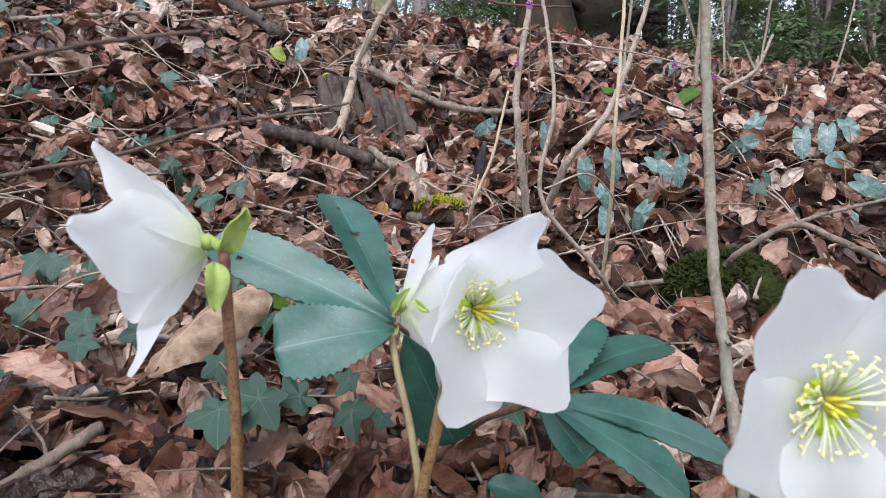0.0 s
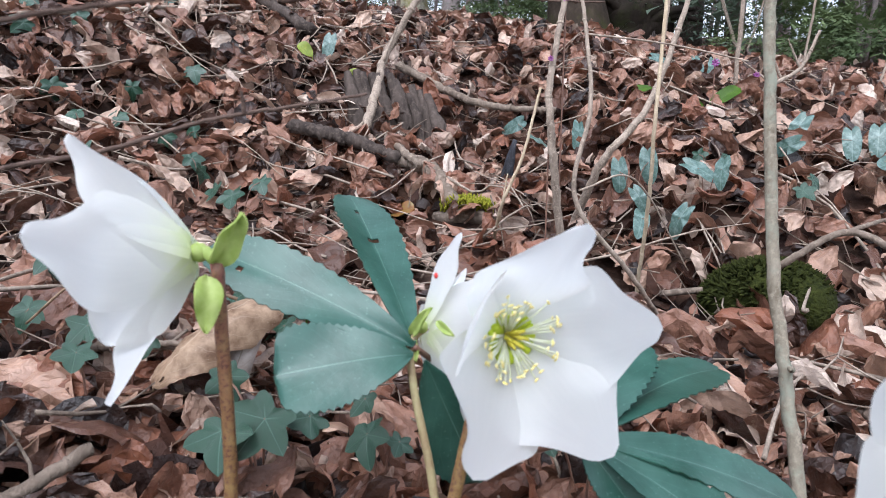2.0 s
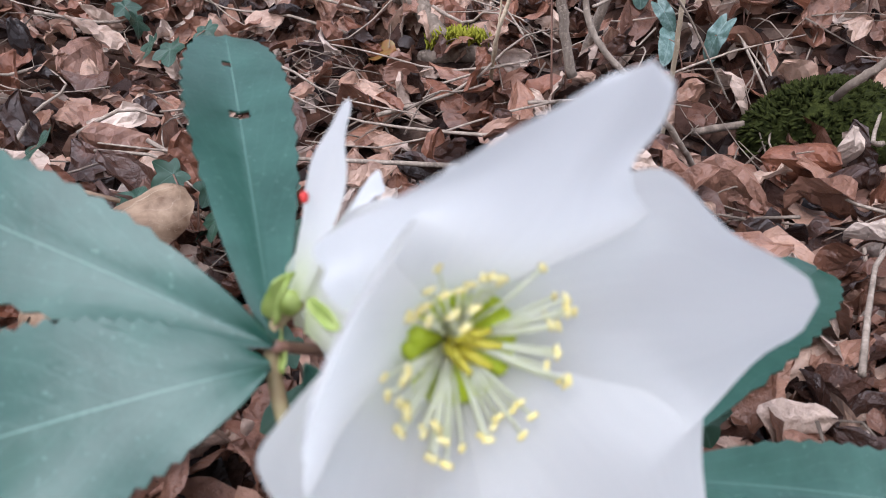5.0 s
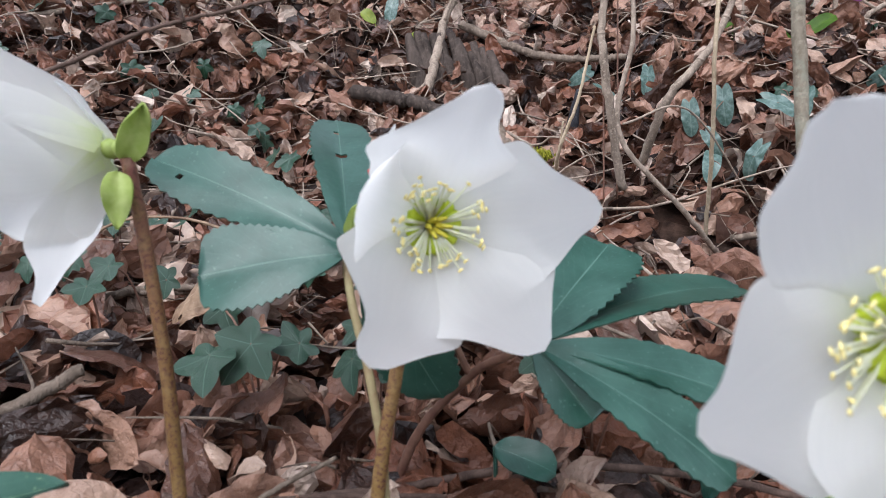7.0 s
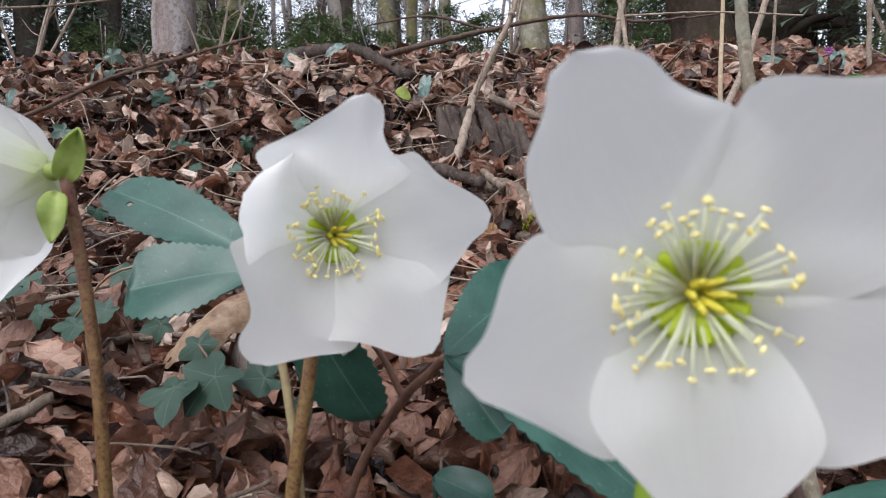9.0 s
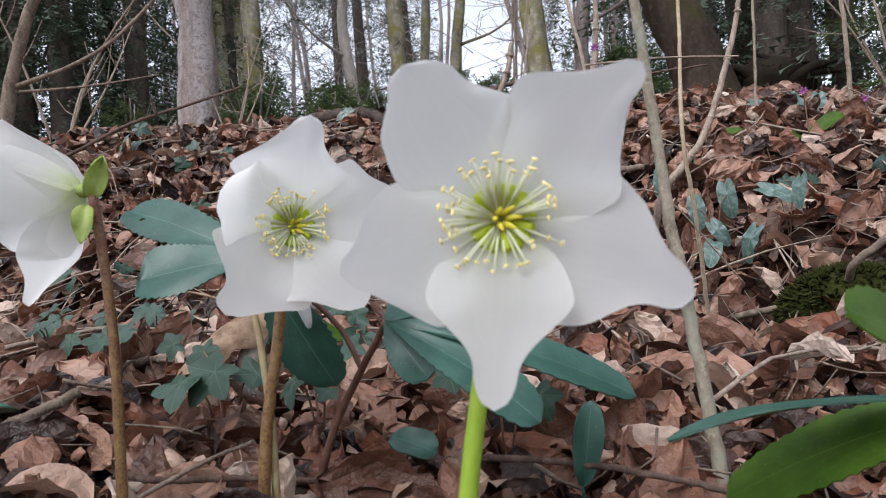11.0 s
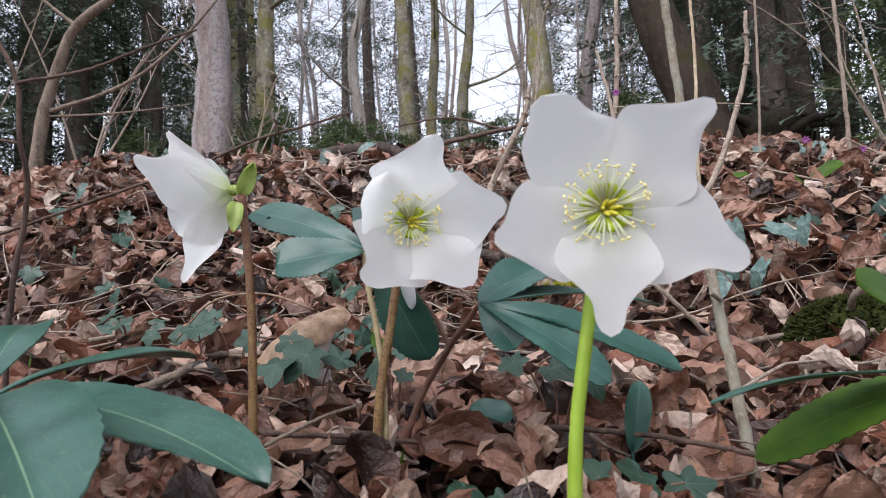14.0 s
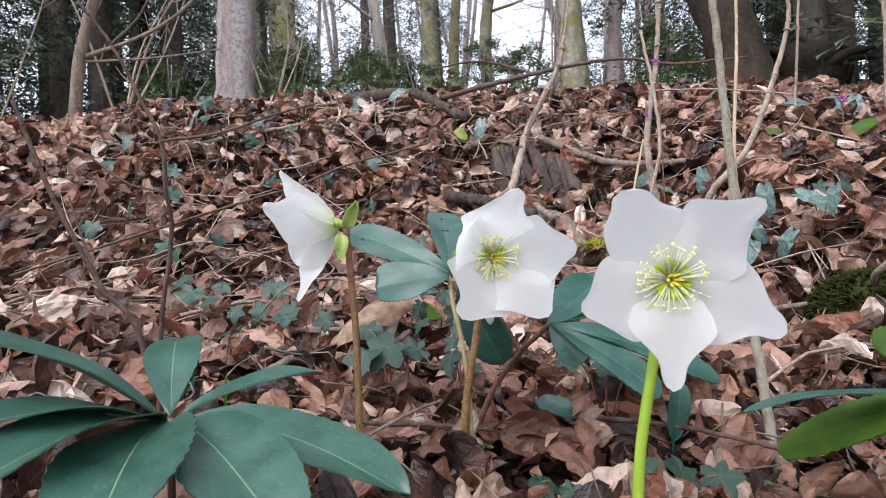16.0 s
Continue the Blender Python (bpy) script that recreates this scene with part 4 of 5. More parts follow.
    twig("fallen_branch", [([on_ground(-.50, 1.75, .03), (-.24, 1.966, .66), (.02, 2.03, .69), (.20, 2.07, .66), (.42, 2.1, .66)], .0085, .0025), ([(-.24, 1.966, .66), (-.42, 1.95, .72), (-.6, 1.9, .70)], .005, .0025)],
         TWIG_DARK, "dark arching branch lying along the crest", "branch")
    twig("fallen_branch", [([on_ground(-.16, 1.50, .03), on_ground(.02, 1.42, .04), on_ground(.18, 1.38, .03)], .010, .006)], DEADWOOD, "brown fallen branch on the bank", "branch")
    twig("fallen_branch", [([on_ground(-.12, 1.20, .012), on_ground(-.06, 1.13, .02), on_ground(-.02, 1.06, .012)], .016, .010), ([on_ground(-.15, 1.24, .02), on_ground(-.08, 1.12, .035)], .008, .006)], DEADWOOD, "splintered brown wood among the leaves", "branch", 0.15)
    twig("fallen_branch", [([on_ground(-.34, 1.24, .02), on_ground(-.22, 1.22, .03), on_ground(-.12, 1.18, .02)], .014, .012)], STUMPWOOD, "grey fallen branch half buried", "branch", 0.1)
    twig("dead_twig", [([on_ground(.66, 1.45, .0), (.62, 1.42, .33), (.70, 1.44, .38), (.74, 1.45, .46)], .006, .003), ([(.66, 1.43, .35), (.63, 1.43, .42)], .003, .001), ([(.70, 1.44, .38), (.67, 1.44, .44)], .003, .001), ([(.64, 1.42, .34), (.57, 1.42, .39)], .003, .001)],
         TWIG, "bleached forked dead twig on the crest")
    for x, y, h, r, lean in ((.64, 1.62, .9, .0055, .02), (.82, 1.85, .55, .0035, -.05), (.93, 1.9, .7, .0035, .08), (1.05, 1.75, .5, .003, .12), (.42, 1.5, .8, .0035, .06)):
        b = on_ground(x, y, -.01)
        twig("bare_sapling", [([b, b + (lean * .4, 0, h * .4), b + (lean * .7, .02, h * .75), b + (lean, .03, h)], r, r * .5)], TWIG, "bare thin sapling on the crest", "sapling")


def build_wood():
    rng = random.Random(5)
    g = Geo()
    b = on_ground(-.135, 1.345)
    for i in range(15):
        s = i / 14
        p = b + np.array([-.075 + .165 * s + rng.gauss(0, .004), .012 * math.sin(4 * s) + rng.gauss(0, .006), -.03])
        k = rng.uniform(.6, 1.3)
        h = .125 + .03 * math.sin(2.6 * s + .4) - .035 * s + .012 * rng.random()
        tube(g, spline([p, p + (-.012, .012, h * .5), p + (-.035, .04, h * rng.uniform(.85, 1.12))], 8), [.021 * k, .019 * k, .009], 9, 0.22, rng, 0.9)
    t = thing("tree_stump", b, "low weathered grey tree stump with splintered grain", "stump")
    part("stump_wood", g, STUMPWOOD, t)
    g = Geo()
    b = on_ground(.078, 1.19)
    tube(g, spline([b + (-.012, .03, -.02), b + (-.004, .01, .05), b + (.006, -.006, .105)], 10), [.020, .017, .006], 9, 0.2, rng, 0.6)
    tagged(part("charred_wood", g, CHAR), "charred black splinter of wood on the bank", "wood")
    # moss cushion on a rotten branch
    b = on_ground(.0, 1.06, .016)
    t = thing("moss_cushion", b, "bright yellow-green moss on a rotten branch", "moss")
    g = Geo()
    for i in range(420):
        s = rng.uniform(-1, 1)
        p = b + np.array([s * .042, -s * .022 + rng.gauss(0, .008), .004 + .012 * (1 - s * s) + rng.gauss(0, .004)])
        d = unit((rng.gauss(0, .6), rng.gauss(-.2, .6), 1))
        tube(g, [p, p + d * .005, p + d * .010 + (0, 0, .001)], [.0016, .0018, .0003], 4)
    part("moss_mat", g, MOSS_BRIGHT, t)
    g = Geo()
    tube(g, spline([b + (-.05, .03, -.012), b + (0, 0, -.004), b + (.055, -.03, -.01)], 8), [.012, .014, .009], 9, .15, rng)
    part("branch", g, DEADWOOD, t)
    # the mossy stone under the bank
    b = on_ground(.362, .775, .026)
    t = thing("mossy_stone", b, "dark mossy stone under the bank", "stone")
    g = Geo()
    blob(g, b + (0, .03, .0), (.074, .05, .050), (0, 0, 1), 12, 18, rng, .08)
    part("stone", g, MOSS, t)
    g = Geo()
    for i in range(1100):
        a, e = rng.uniform(0, 6.283), rng.uniform(-.3, 1.5)
        d = np.array([math.cos(a) * math.cos(e), math.sin(a) * math.cos(e), math.sin(e)])
        p = b + (0, .03, .0) + d * (.074, .05, .050)
        q = unit(d + (rng.gauss(0, .4), rng.gauss(0, .4), rng.gauss(0, .4)))
        tube(g, [p - q * .002, p + q * .004, p + q * .008], [.0015, .0016, .0003], 4)
    part("moss_mat", g, MOSS, t)


# ---- small plants ----
def lobed(angle, lobes):
    """Outline radius of a lobed leaf and the distance from its nearest rib."""
    best, rib = 0.3, 9
    for a, r, w in lobes:
        d = (angle - a + math.pi) % (2 * math.pi) - math.pi
        best = max(best, r * max(0.0, 1 - .46 * (abs(d) / w) ** 1.0))
        if abs(d) < abs(rib):
            rib = d
    return best, rib


IVY_LOBES = [(radians(90), 1.0, 0.72), (radians(22), .86, .66), (radians(158), .86, .66), (radians(-42), .66, .62), (radians(222), .66, .62)]


def radial_leaf(kind, seed):
    """A flat lobed or heart-shaped leaf, 2 across, in its own plane, tip towards y."""
    rng = random.Random(seed)
    seg, rings = 48, 5
    v, uv = [(0, 0, 0)], [(0, 0)]
    bend, dish = rng.uniform(-.35, .1), rng.uniform(-.15, .2)
    for j in range(1, rings + 1):
        q = j / rings
        for k in range(seg):
            a = 2 * math.pi * k / seg
            if kind == "ivy":
                r, rib = lobed(a, IVY_LOBES)
            else:
                d = (a + math.pi / 2 + math.pi) % (2 * math.pi) - math.pi
                r, rib = .50 / math.sqrt(math.cos(a) ** 2 + (.50 * math.sin(a)) ** 2) * (1 + .12 * max(0, math.sin(a)) ** 6) * (1 - .45 * math.exp(-(d / .2) ** 2)), math.cos(a)
            x, y = r * q * math.cos(a), r * q * math.sin(a) * (1 if kind == "ivy" else 1.15)
            v.append((x, y, bend * y * y + dish * x * x + .05 * math.sin(5 * a + seed) * q * q))
            uv.append((abs(math.sin(rib)) * r * q, q))
    f = [(0, 1 + k, 1 + (k + 1) % seg) for k in range(seg)]
    f += [(1 + j * seg + k, 1 + (j + 1) * seg + k, 1 + (j + 1) * seg + (k + 1) % seg, 1 + j * seg + (k + 1) % seg) for j in range(rings - 1) for k in range(seg)]
    return Geo().add(v, f, uv).mesh("leaf")


def small_plant(name, leaves, kind, mat, label, category, group, rng, meshes):
    """Leaves on thin stalks from one crown. Leaves: (x, y, height over the ground, half width)."""
    x0 = sum(l[0] for l in leaves) / len(leaves)
    y0 = sum(l[1] for l in leaves) / len(leaves)
    crown = on_ground(x0, y0 + .01, .004)
    t = thing(name, crown, label, category, group)
    for x, y, h, size in leaves:
        h = h + (.004 if y < .29 else .032)
        p = on_ground(x, y, h)
        g = Geo()
        tube(g, spline([crown, (crown + p) / 2 + (0, 0, h * .3), p], 8), [.0008, .0006], 5)
        ob = part("leaf", rng.choice(meshes), mat, part("stalk", g, RED_STEM, t))
        s = slope_turn(x, y)
        face = Matrix((Matrix(s.tolist()) @ Euler((radians(rng.uniform(18, 62)), radians(rng.uniform(-30, 30)), radians(rng.uniform(-60, 60)))).to_matrix())) @ Matrix.Rotation(rng.uniform(2.3, 4.0), 3, "Z")
        ob.matrix_basis = Matrix.Translation(p) @ face.to_4x4() @ Matrix.Scale(size, 4)


def arched_leaf(place, along, normal, size, bend, roll, seed):
    """A large dry leaf arched over its midrib, its rim drooping, crinkled and torn."""
    rng = random.Random(seed)
    ph = [rng.uniform(0, 6.28) for _ in range(6)]
    a = unit(along)
    b = unit(np.cross(unit(normal), a))
    c = np.cross(a, b)
    nu, nv = 34, 19
    v, uv = [], []
    for i in range(nu):
        u = i / (nu - 1)
        t = bend * (u - .5)
        for k in range(nv):
            w = -1 + 2 * k / (nv - 1)
            hw = .34 * max(.03, math.sin(math.pi * u ** .85) ** .65) * (1 + .07 * math.sin(12 * u + ph[0 if w > 0 else 1]) + .05 * math.sin(31 * u + ph[2]))
            q = roll * hw * w * (1 + .3 * math.sin(4 * u + ph[3]))
            y, z = math.sin(q) / roll, -(1 - math.cos(q)) / roll
            z += .016 * math.sin(19 * u - 5 * abs(w) + ph[4]) * (.3 + abs(w)) + .022 * math.sin(6 * w + 5 * u + ph[5]) * abs(w) + rng.gauss(0, .004)
            x = math.sin(t) / bend - math.sin(t) * z
            z = -(1 - math.cos(t)) / bend + math.cos(t) * z
            v.append(np.asarray(place) + size * (x * a + y * b + z * c))
            uv.append((u, .5 + .5 * w))
    return Geo().add(v, grid_faces(nu, nv), uv)


def build_small_plants():
    rng = random.Random(21)
    ivy = [radial_leaf("ivy", s) for s in range(5)]
    heart = [radial_leaf("heart", 10 + s) for s in range(5)]
    for me in ivy:
        me.materials.append(IVY)
    for me in heart:
        me.materials.append(CYCLAMEN)
    spots = [
        [(-.117, .325, .024, .021), (-.098, .330, .032, .023), (-.080, .345, .030, .017), (-.128, .36, .034, .015)], [(-.050, .335, .030, .017), (-.055, .36, .036, .012), (-.035, .345, .022, .010)],
        [(.036, .35, .030, .014), (.062, .35, .028, .017), (.085, .345, .026, .014)], [(.035, .225, .024, .014), (.05, .23, .018, .011)], [(-.343, .43, .03, .018), (-.36, .45, .03, .016)], [(-.353, .564, .03, .02), (-.33, .55, .03, .018)], [(-.204, .355, .03, .014)],
        [(-.448, 1.07, .03, .026), (-.42, 1.04, .03, .024)], [(-.324, .908, .035, .028), (-.307, .978, .04, .024), (-.36, .94, .03, .024)], [(-.177, .503, .03, .019), (-.183, .564, .03, .018), (-.155, .552, .034, .018)], [(-.121, .589, .03, .022), (-.09, .57, .03, .018), (-.088, .485, .03, .016)],
        [(-1.03, 1.30, .03, .034), (-1.19, 1.51, .04, .036), (-1.08, 1.38, .03, .03)], [(-1.24, 1.20, .03, .036), (-.986, 1.133, .03, .028), (-1.15, 1.1, .03, .03)], [(-.86, 1.28, .03, .03), (-.80, 1.36, .03, .028), (-.92, 1.4, .03, .03)], [(-.40, .62, .02, .026), (-.37, .60, .025, .022)], [(-.298, .455, .018, .018), (-.31, .43, .02, .014)],
        [(-.194, .68, .03, .020), (-.16, .66, .03, .020)], [(-.528, 1.15, .02, .024), (-.482, 1.16, .025, .024)], [(-.624, 1.18, .02, .024)], [(-.662, 1.11, .02, .028), (-.581, .99, .02, .028)],
        [(-.733, 1.16, .02, .03), (-.632, 1.24, .02, .028)], [(-.539, 1.30, .03, .03)], [(-.30, .55, .02, .020), (-.28, .58, .03, .022), (-.33, .60, .02, .018)],
        [(-.52, .60, .03, .026), (-.48, .57, .02, .028), (-.55, .64, .03, .024), (-.50, .66, .02, .022)], [(-.70, .80, .03, .026), (-.66, .86, .03, .024), (-.76, .84, .02, .028)],
        [(-.235, .27, .02, .016), (-.215, .30, .024, .017)], [(-.20, .42, .02, .015), (-.225, .40, .03, .016)], [(-.95, .95, .03, .03), (-.90, 1.02, .03, .03), (-1.0, .9, .03, .03)],
        [(.090, .255, .026, .015), (.108, .258, .030, .017), (.128, .272, .028, .017), (.118, .240, .02, .013)], [(.155, .275, .024, .014), (.18, .275, .022, .014)], [(-.17, .525, .025, .018), (-.145, .53, .02, .02)],
        [(.62, 1.25, .03, .024), (.56, 1.2, .02, .022), (.58, 1.3, .02, .022)], [(.46, .93, .03, .022), (.50, .98, .03, .02)], [(.40, 1.05, .02, .018), (.37, 1.08, .02, .018)],
    ]
    for s in spots:
        small_plant("ivy", s, "ivy", IVY, "dark green lobed ivy creeping through the leaf litter", "ivy", "ivy on the slope", rng, ivy)
    hearts = [
        [(.135, 1.26, .035, .028), (.20, 1.215, .04, .026), (.10, 1.33, .04, .026)], [(.24, 1.06, .045, .026), (.285, 1.06, .05, .028), (.262, 1.02, .03, .022)],
        [(.335, .985, .05, .028), (.36, .96, .045, .024)], [(.243, .93, .03, .024), (.282, .89, .035, .024)], [(-.314, 1.50, .05, .030)], [(.56, 1.15, .03, .03), (.62, 1.10, .03, .028), (.52, 1.10, .03, .026)],
        [(.77, 1.21, .03, .035), (.70, 1.16, .04, .03), (.80, 1.12, .03, .03)], [(.68, 1.08, .03, .034), (.60, .93, .035, .028), (.66, .98, .03, .03)], [(.49, 1.45, .03, .028), (.55, 1.52, .03, .028), (.45, 1.6, .03, .026)],
        [(-.72, 1.62, .03, .03), (-.62, 1.7, .03, .03)], [(-1.2, 1.2, .04, .04), (-1.1, 1.35, .04, .036), (-1.3, 1.3, .04, .036)],
    ]
    for s in hearts:
        small_plant("cyclamen", s, "heart", CYCLAMEN, "silver-marbled oblong cyclamen leaves lying among brown leaves", "cyclamen", "cyclamen on the bank", rng, heart)
    # single green leaves
    def single(name, base, tip, width, normal, mat, label, droop=.12, fold=.2, shape=(.6, .45)):
        t = thing(name, base, label, "leaf")
        part("blade", blade(base, tip, width, normal, droop, fold, 0, 18, 7, shape, .05, 4), mat, t, thick=.0006)
        g = Geo()
        b = np.asarray(base, float)
        tube(g, spline([on_ground(b[0], b[1], -.002), b + (0, 0, -.004), b], 6), [.0011, .0009], 6)
        part("stalk", g, mat, t)
    single("green_leaf", on_ground(.475, 1.33, .03), on_ground(.535, 1.335, .055), .032, (0, -.7, .7), BLADE_FRESH, "bright green oval leaf standing over the litter")
    single("green_leaf", on_ground(.462, 1.32, .03), on_ground(.43, 1.30, .05), .022, (0, -.7, .7), BLADE_FRESH, "small bright green oval leaf")
    single("green_leaf", on_ground(.37, 1.36, .03), on_ground(.33, 1.36, .045), .022, (0, -.7, .7), BLADE_FRESH, "small bright green oval leaf")
    single("yellow_leaf", on_ground(-.355, 1.51, .03), on_ground(-.385, 1.51, .055), .028, (0, -.8, .5), BLADE_YELLOW, "yellow-green round leaf near the stump")
    single("yellow_leaf", on_ground(-.245, 1.47, .025), on_ground(-.26, 1.46, .06), .030, (0, -.8, .5), BLADE_YELLOW, "yellow-green round leaf near the stump")
    single("rust_leaf", on_ground(-.125, 1.09, .01), on_ground(-.085, 1.08, .02), .036, (0, -.6, .8), BLADE_RUST, "round leaf turning from green to rust red")
    single("green_leaf", on_ground(.26, .735, .01), on_ground(.283, .722, -.004), .026, (-.2, -.9, .4), BLADE, "small round green leaf hanging under the bank")
    single("green_leaf", (.020, .300, -.006), (.044, .292, -.012), .017, (0, -.5, .9), BLADE, "small glossy green leaf on the litter")
    single("green_leaf", (.105, .318, -.034), (.112, .322, .004), .014, (.2, -.9, .1), BLADE, "upright dark green leaf behind the stems")
    single("green_leaf", (-.145, .60, .02), (-.17, .58, .03), .03, (0, -.6, .8), BLADE_FRESH, "small green leaf in the litter")
    # the large folded dry leaf and the pale crumpled one
    t = thing("dry_leaf", on_ground(-.18, .39), "large folded tan dry leaf resting on the litter", "dry leaf")
    part("blade", arched_leaf((-.164, .428, .046), (.052, .050, .045), (-.30, -.50, .80), .098, 1.0, 5.6, 3), DRY_BLADE, t, thick=.0006)
    g = Geo()
    tube(g, spline([(-.150, .440, .060), (-.192, .430, .076), (-.245, .430, .072), (-.29, .44, .04)], 14), [.0012, .0008], 6)
    part("stalk", g, DRY_BLADE, t)
    t = thing("dry_leaf", on_ground(-.155, .415), "pale crumpled dry leaf", "dry leaf")
    part("blade", arched_leaf((-.147, .432, .022), (.010, .004, .030), (.2, -.9, .25), .054, 1.4, 6.5, 9), PALE_DRY, t, thick=.0006)
    # purple blossoms
    for (x, y, z), r in (((.118, .888, .370), .006), ((.10, .868, .29), .004), ((.461, 1.28, .36), .008), ((.60, 1.42, .36), .008)):
        t = thing("purple_blossom", (x, y, z), "small purple spring blossom", "blossom")
        g = Geo()
        for k in range(7):
            a = 2 * math.pi * k / 7
            d = np.array([math.cos(a), -.5, math.sin(a)])
            tube(g, spline([(x, y, z), np.array((x, y, z)) + d * r * .6, np.array((x, y, z)) + d * r], 4), [r * .15, r * .32, r * .08], 6)
        part("petals", g, PURPLE, t)
        g = Geo()
        tube(g, spline([on_ground(x + .004, y + .01, -.002), (x + .002, y + .005, z - r), (x, y, z)], 8), [.0012, .001], 6)
        part("stalk", g, RED_STEM, t)
    # grass blades
    for x, y, h in ((-.185, .245, .05), (-.012, .262, .03), (-.30, .30, .05), (-.31, .31, .04), (-.29, .32, .045)):
        t = thing("grass_blade", on_ground(x, y), "single fresh green grass blade", "grass")
        part("blade", blade(on_ground(x, y), on_ground(x + .006, y - .004, h), .0026, (.3, -.9, .1), .1, .2, 0, 10, 3, (.2, .5)), BLADE_FRESH, t)


# ---- trees ----
def trunk_tree(name, x, y, diameter, mat, label, seed, lean=(0, 0), height=9.0, flare=1.7, fork=None, limbs=5, branch_from=1.6):
    rng = random.Random(seed)
    b = on_ground(x, y, -.1)
    t = thing(name, b, label, "tree", "trees of the wood")
    g = Geo()
    top = b + np.array([lean[0] * height, lean[1] * height, height])
    line = spline([b, b + (top - b) * .12 + (rng.gauss(0, .03), rng.gauss(0, .03), 0), b + (top - b) * .25 + (rng.gauss(0, .08), rng.gauss(0, .06), 0), b + (top - b) * .4 + (rng.gauss(0, .13), rng.gauss(0, .1), 0), b + (top - b) * .7 + (rng.gauss(0, .2), rng.gauss(0, .12), 0), top], 30)
    r = diameter / 2
    prof = np.interp(np.linspace(0, 1, 30), [0, .03, .07, .3, 1], [r * flare, r * 1.3, r * 1.08, r * .9, r * .25])
    wob = [rng.uniform(0, 6.28) for _ in range(4)]
    prof = prof * np.array([1 + .06 * math.sin(5.5 * k / 3 + wob[0]) + .05 * math.sin(2.9 * k + wob[1]) for k in range(30)])
    tube(g, line, prof, 20, 0.07, rng)
    bole = part("trunk", g, mat, t)
    for k in range(limbs):
        i = int(np.clip(29 * (branch_from / height + (1 - branch_from / height) * (k + rng.random()) / limbs), 3, 27))
        a = rng.uniform(0, 6.283)
        p = line[i]
        ln = rng.uniform(.8, 2.2) * (1 - i / 40)
        d = np.array([math.cos(a), math.sin(a), rng.uniform(.2, .9)])
        g = Geo()
        tube(g, spline([p, p + d * ln * .5, p + d * ln + (0, 0, .3 * ln)], 9), [prof[i] * .35, prof[i] * .08], 7, .06, rng)
        for _ in range(7):
            q = p + d * ln * rng.uniform(.2, 1)
            e = unit((rng.gauss(0, 1), rng.gauss(0, 1), rng.gauss(.2, .6)))
            w = e * ln * .5 + (rng.gauss(0, .08), rng.gauss(0, .08), rng.gauss(-.03, .1))
            tube(g, spline([q, q + w * .5 + (0, 0, .04), q + w], 5), [prof[i] * .09, .003], 5)
            for _ in range(3):
                h = q + w * rng.uniform(.3, .95)
                tube(g, [h, h + np.array([rng.gauss(0, .14), rng.gauss(0, .14), rng.gauss(0, .14)])], [.004, .0015], 4)
        part("limb", g, mat, bole)
    return t


def conifer(x, y, height, spread, seed, low=0.5, count=900, mat=None, label="dark green conifer with drooping boughs", crown_mat=None):
    rng = random.Random(seed)
    b = on_ground(x, y, -.1)
    t = thing("conifer", b, label, "tree", "conifers behind")
    g = Geo()
    tube(g, spline([b, b + (0, 0, height * .5), b + (rng.gauss(0, .1), 0, height)], 12), [.13, .09, .02], 9, .06, rng)
    part("trunk", g, mat or BARK_CONIFER, t)
    g = Geo()
    sprays(g, rng, b, height, spread, low, count)
    part("crown", g, crown_mat or NEEDLES, t)
    return t


def sprays(g, rng, b, height, spread, low, count, size=1.0):
    """Flat needle sprays hung along boughs that slope down from a stem."""
    r = np.random.default_rng(rng.randrange(1 << 30))
    boughs = max(12, count // 28)
    bs, ba = r.random(boughs) ** 1.1, r.uniform(0, 6.283, boughs)
    pick = r.integers(0, boughs, count)
    s = np.clip(bs[pick] + r.normal(0, .012, count), 0, 1)
    a = ba[pick] + r.normal(0, .16, count)
    reach = spread * (1 - .8 * s) * r.random(count) ** .6
    out = np.stack([np.cos(a), np.sin(a), np.zeros(count)], 1)
    p = b + out * reach[:, None] + np.stack([0 * s, 0 * s, low + (height - low) * s - .3 * reach], 1)
    d = out + r.normal(0, .5, (count, 3)) + (0, 0, -.35)
    d /= np.linalg.norm(d, axis=1)[:, None]
    w = np.cross(d, r.normal(0, .3, (count, 3)) + (0, 0, 1))
    w /= np.linalg.norm(w, axis=1)[:, None]
    ln, wd = r.uniform(.07, .22, (count, 1)) * size, r.uniform(.006, .022, (count, 1)) * size
    v = []
    for k in range(4):
        o = p + d * ln * k * .26
        h = d + w * (1 if k % 2 else -1) * .9
        v += [o, o + h * ln * .36 + w * wd, o + d * ln * .5, o + h * ln * .3 - w * wd]
    v = np.stack(v, 1).reshape(-1, 3)
    g.add(v, np.arange(len(v)).reshape(-1, 4).tolist())


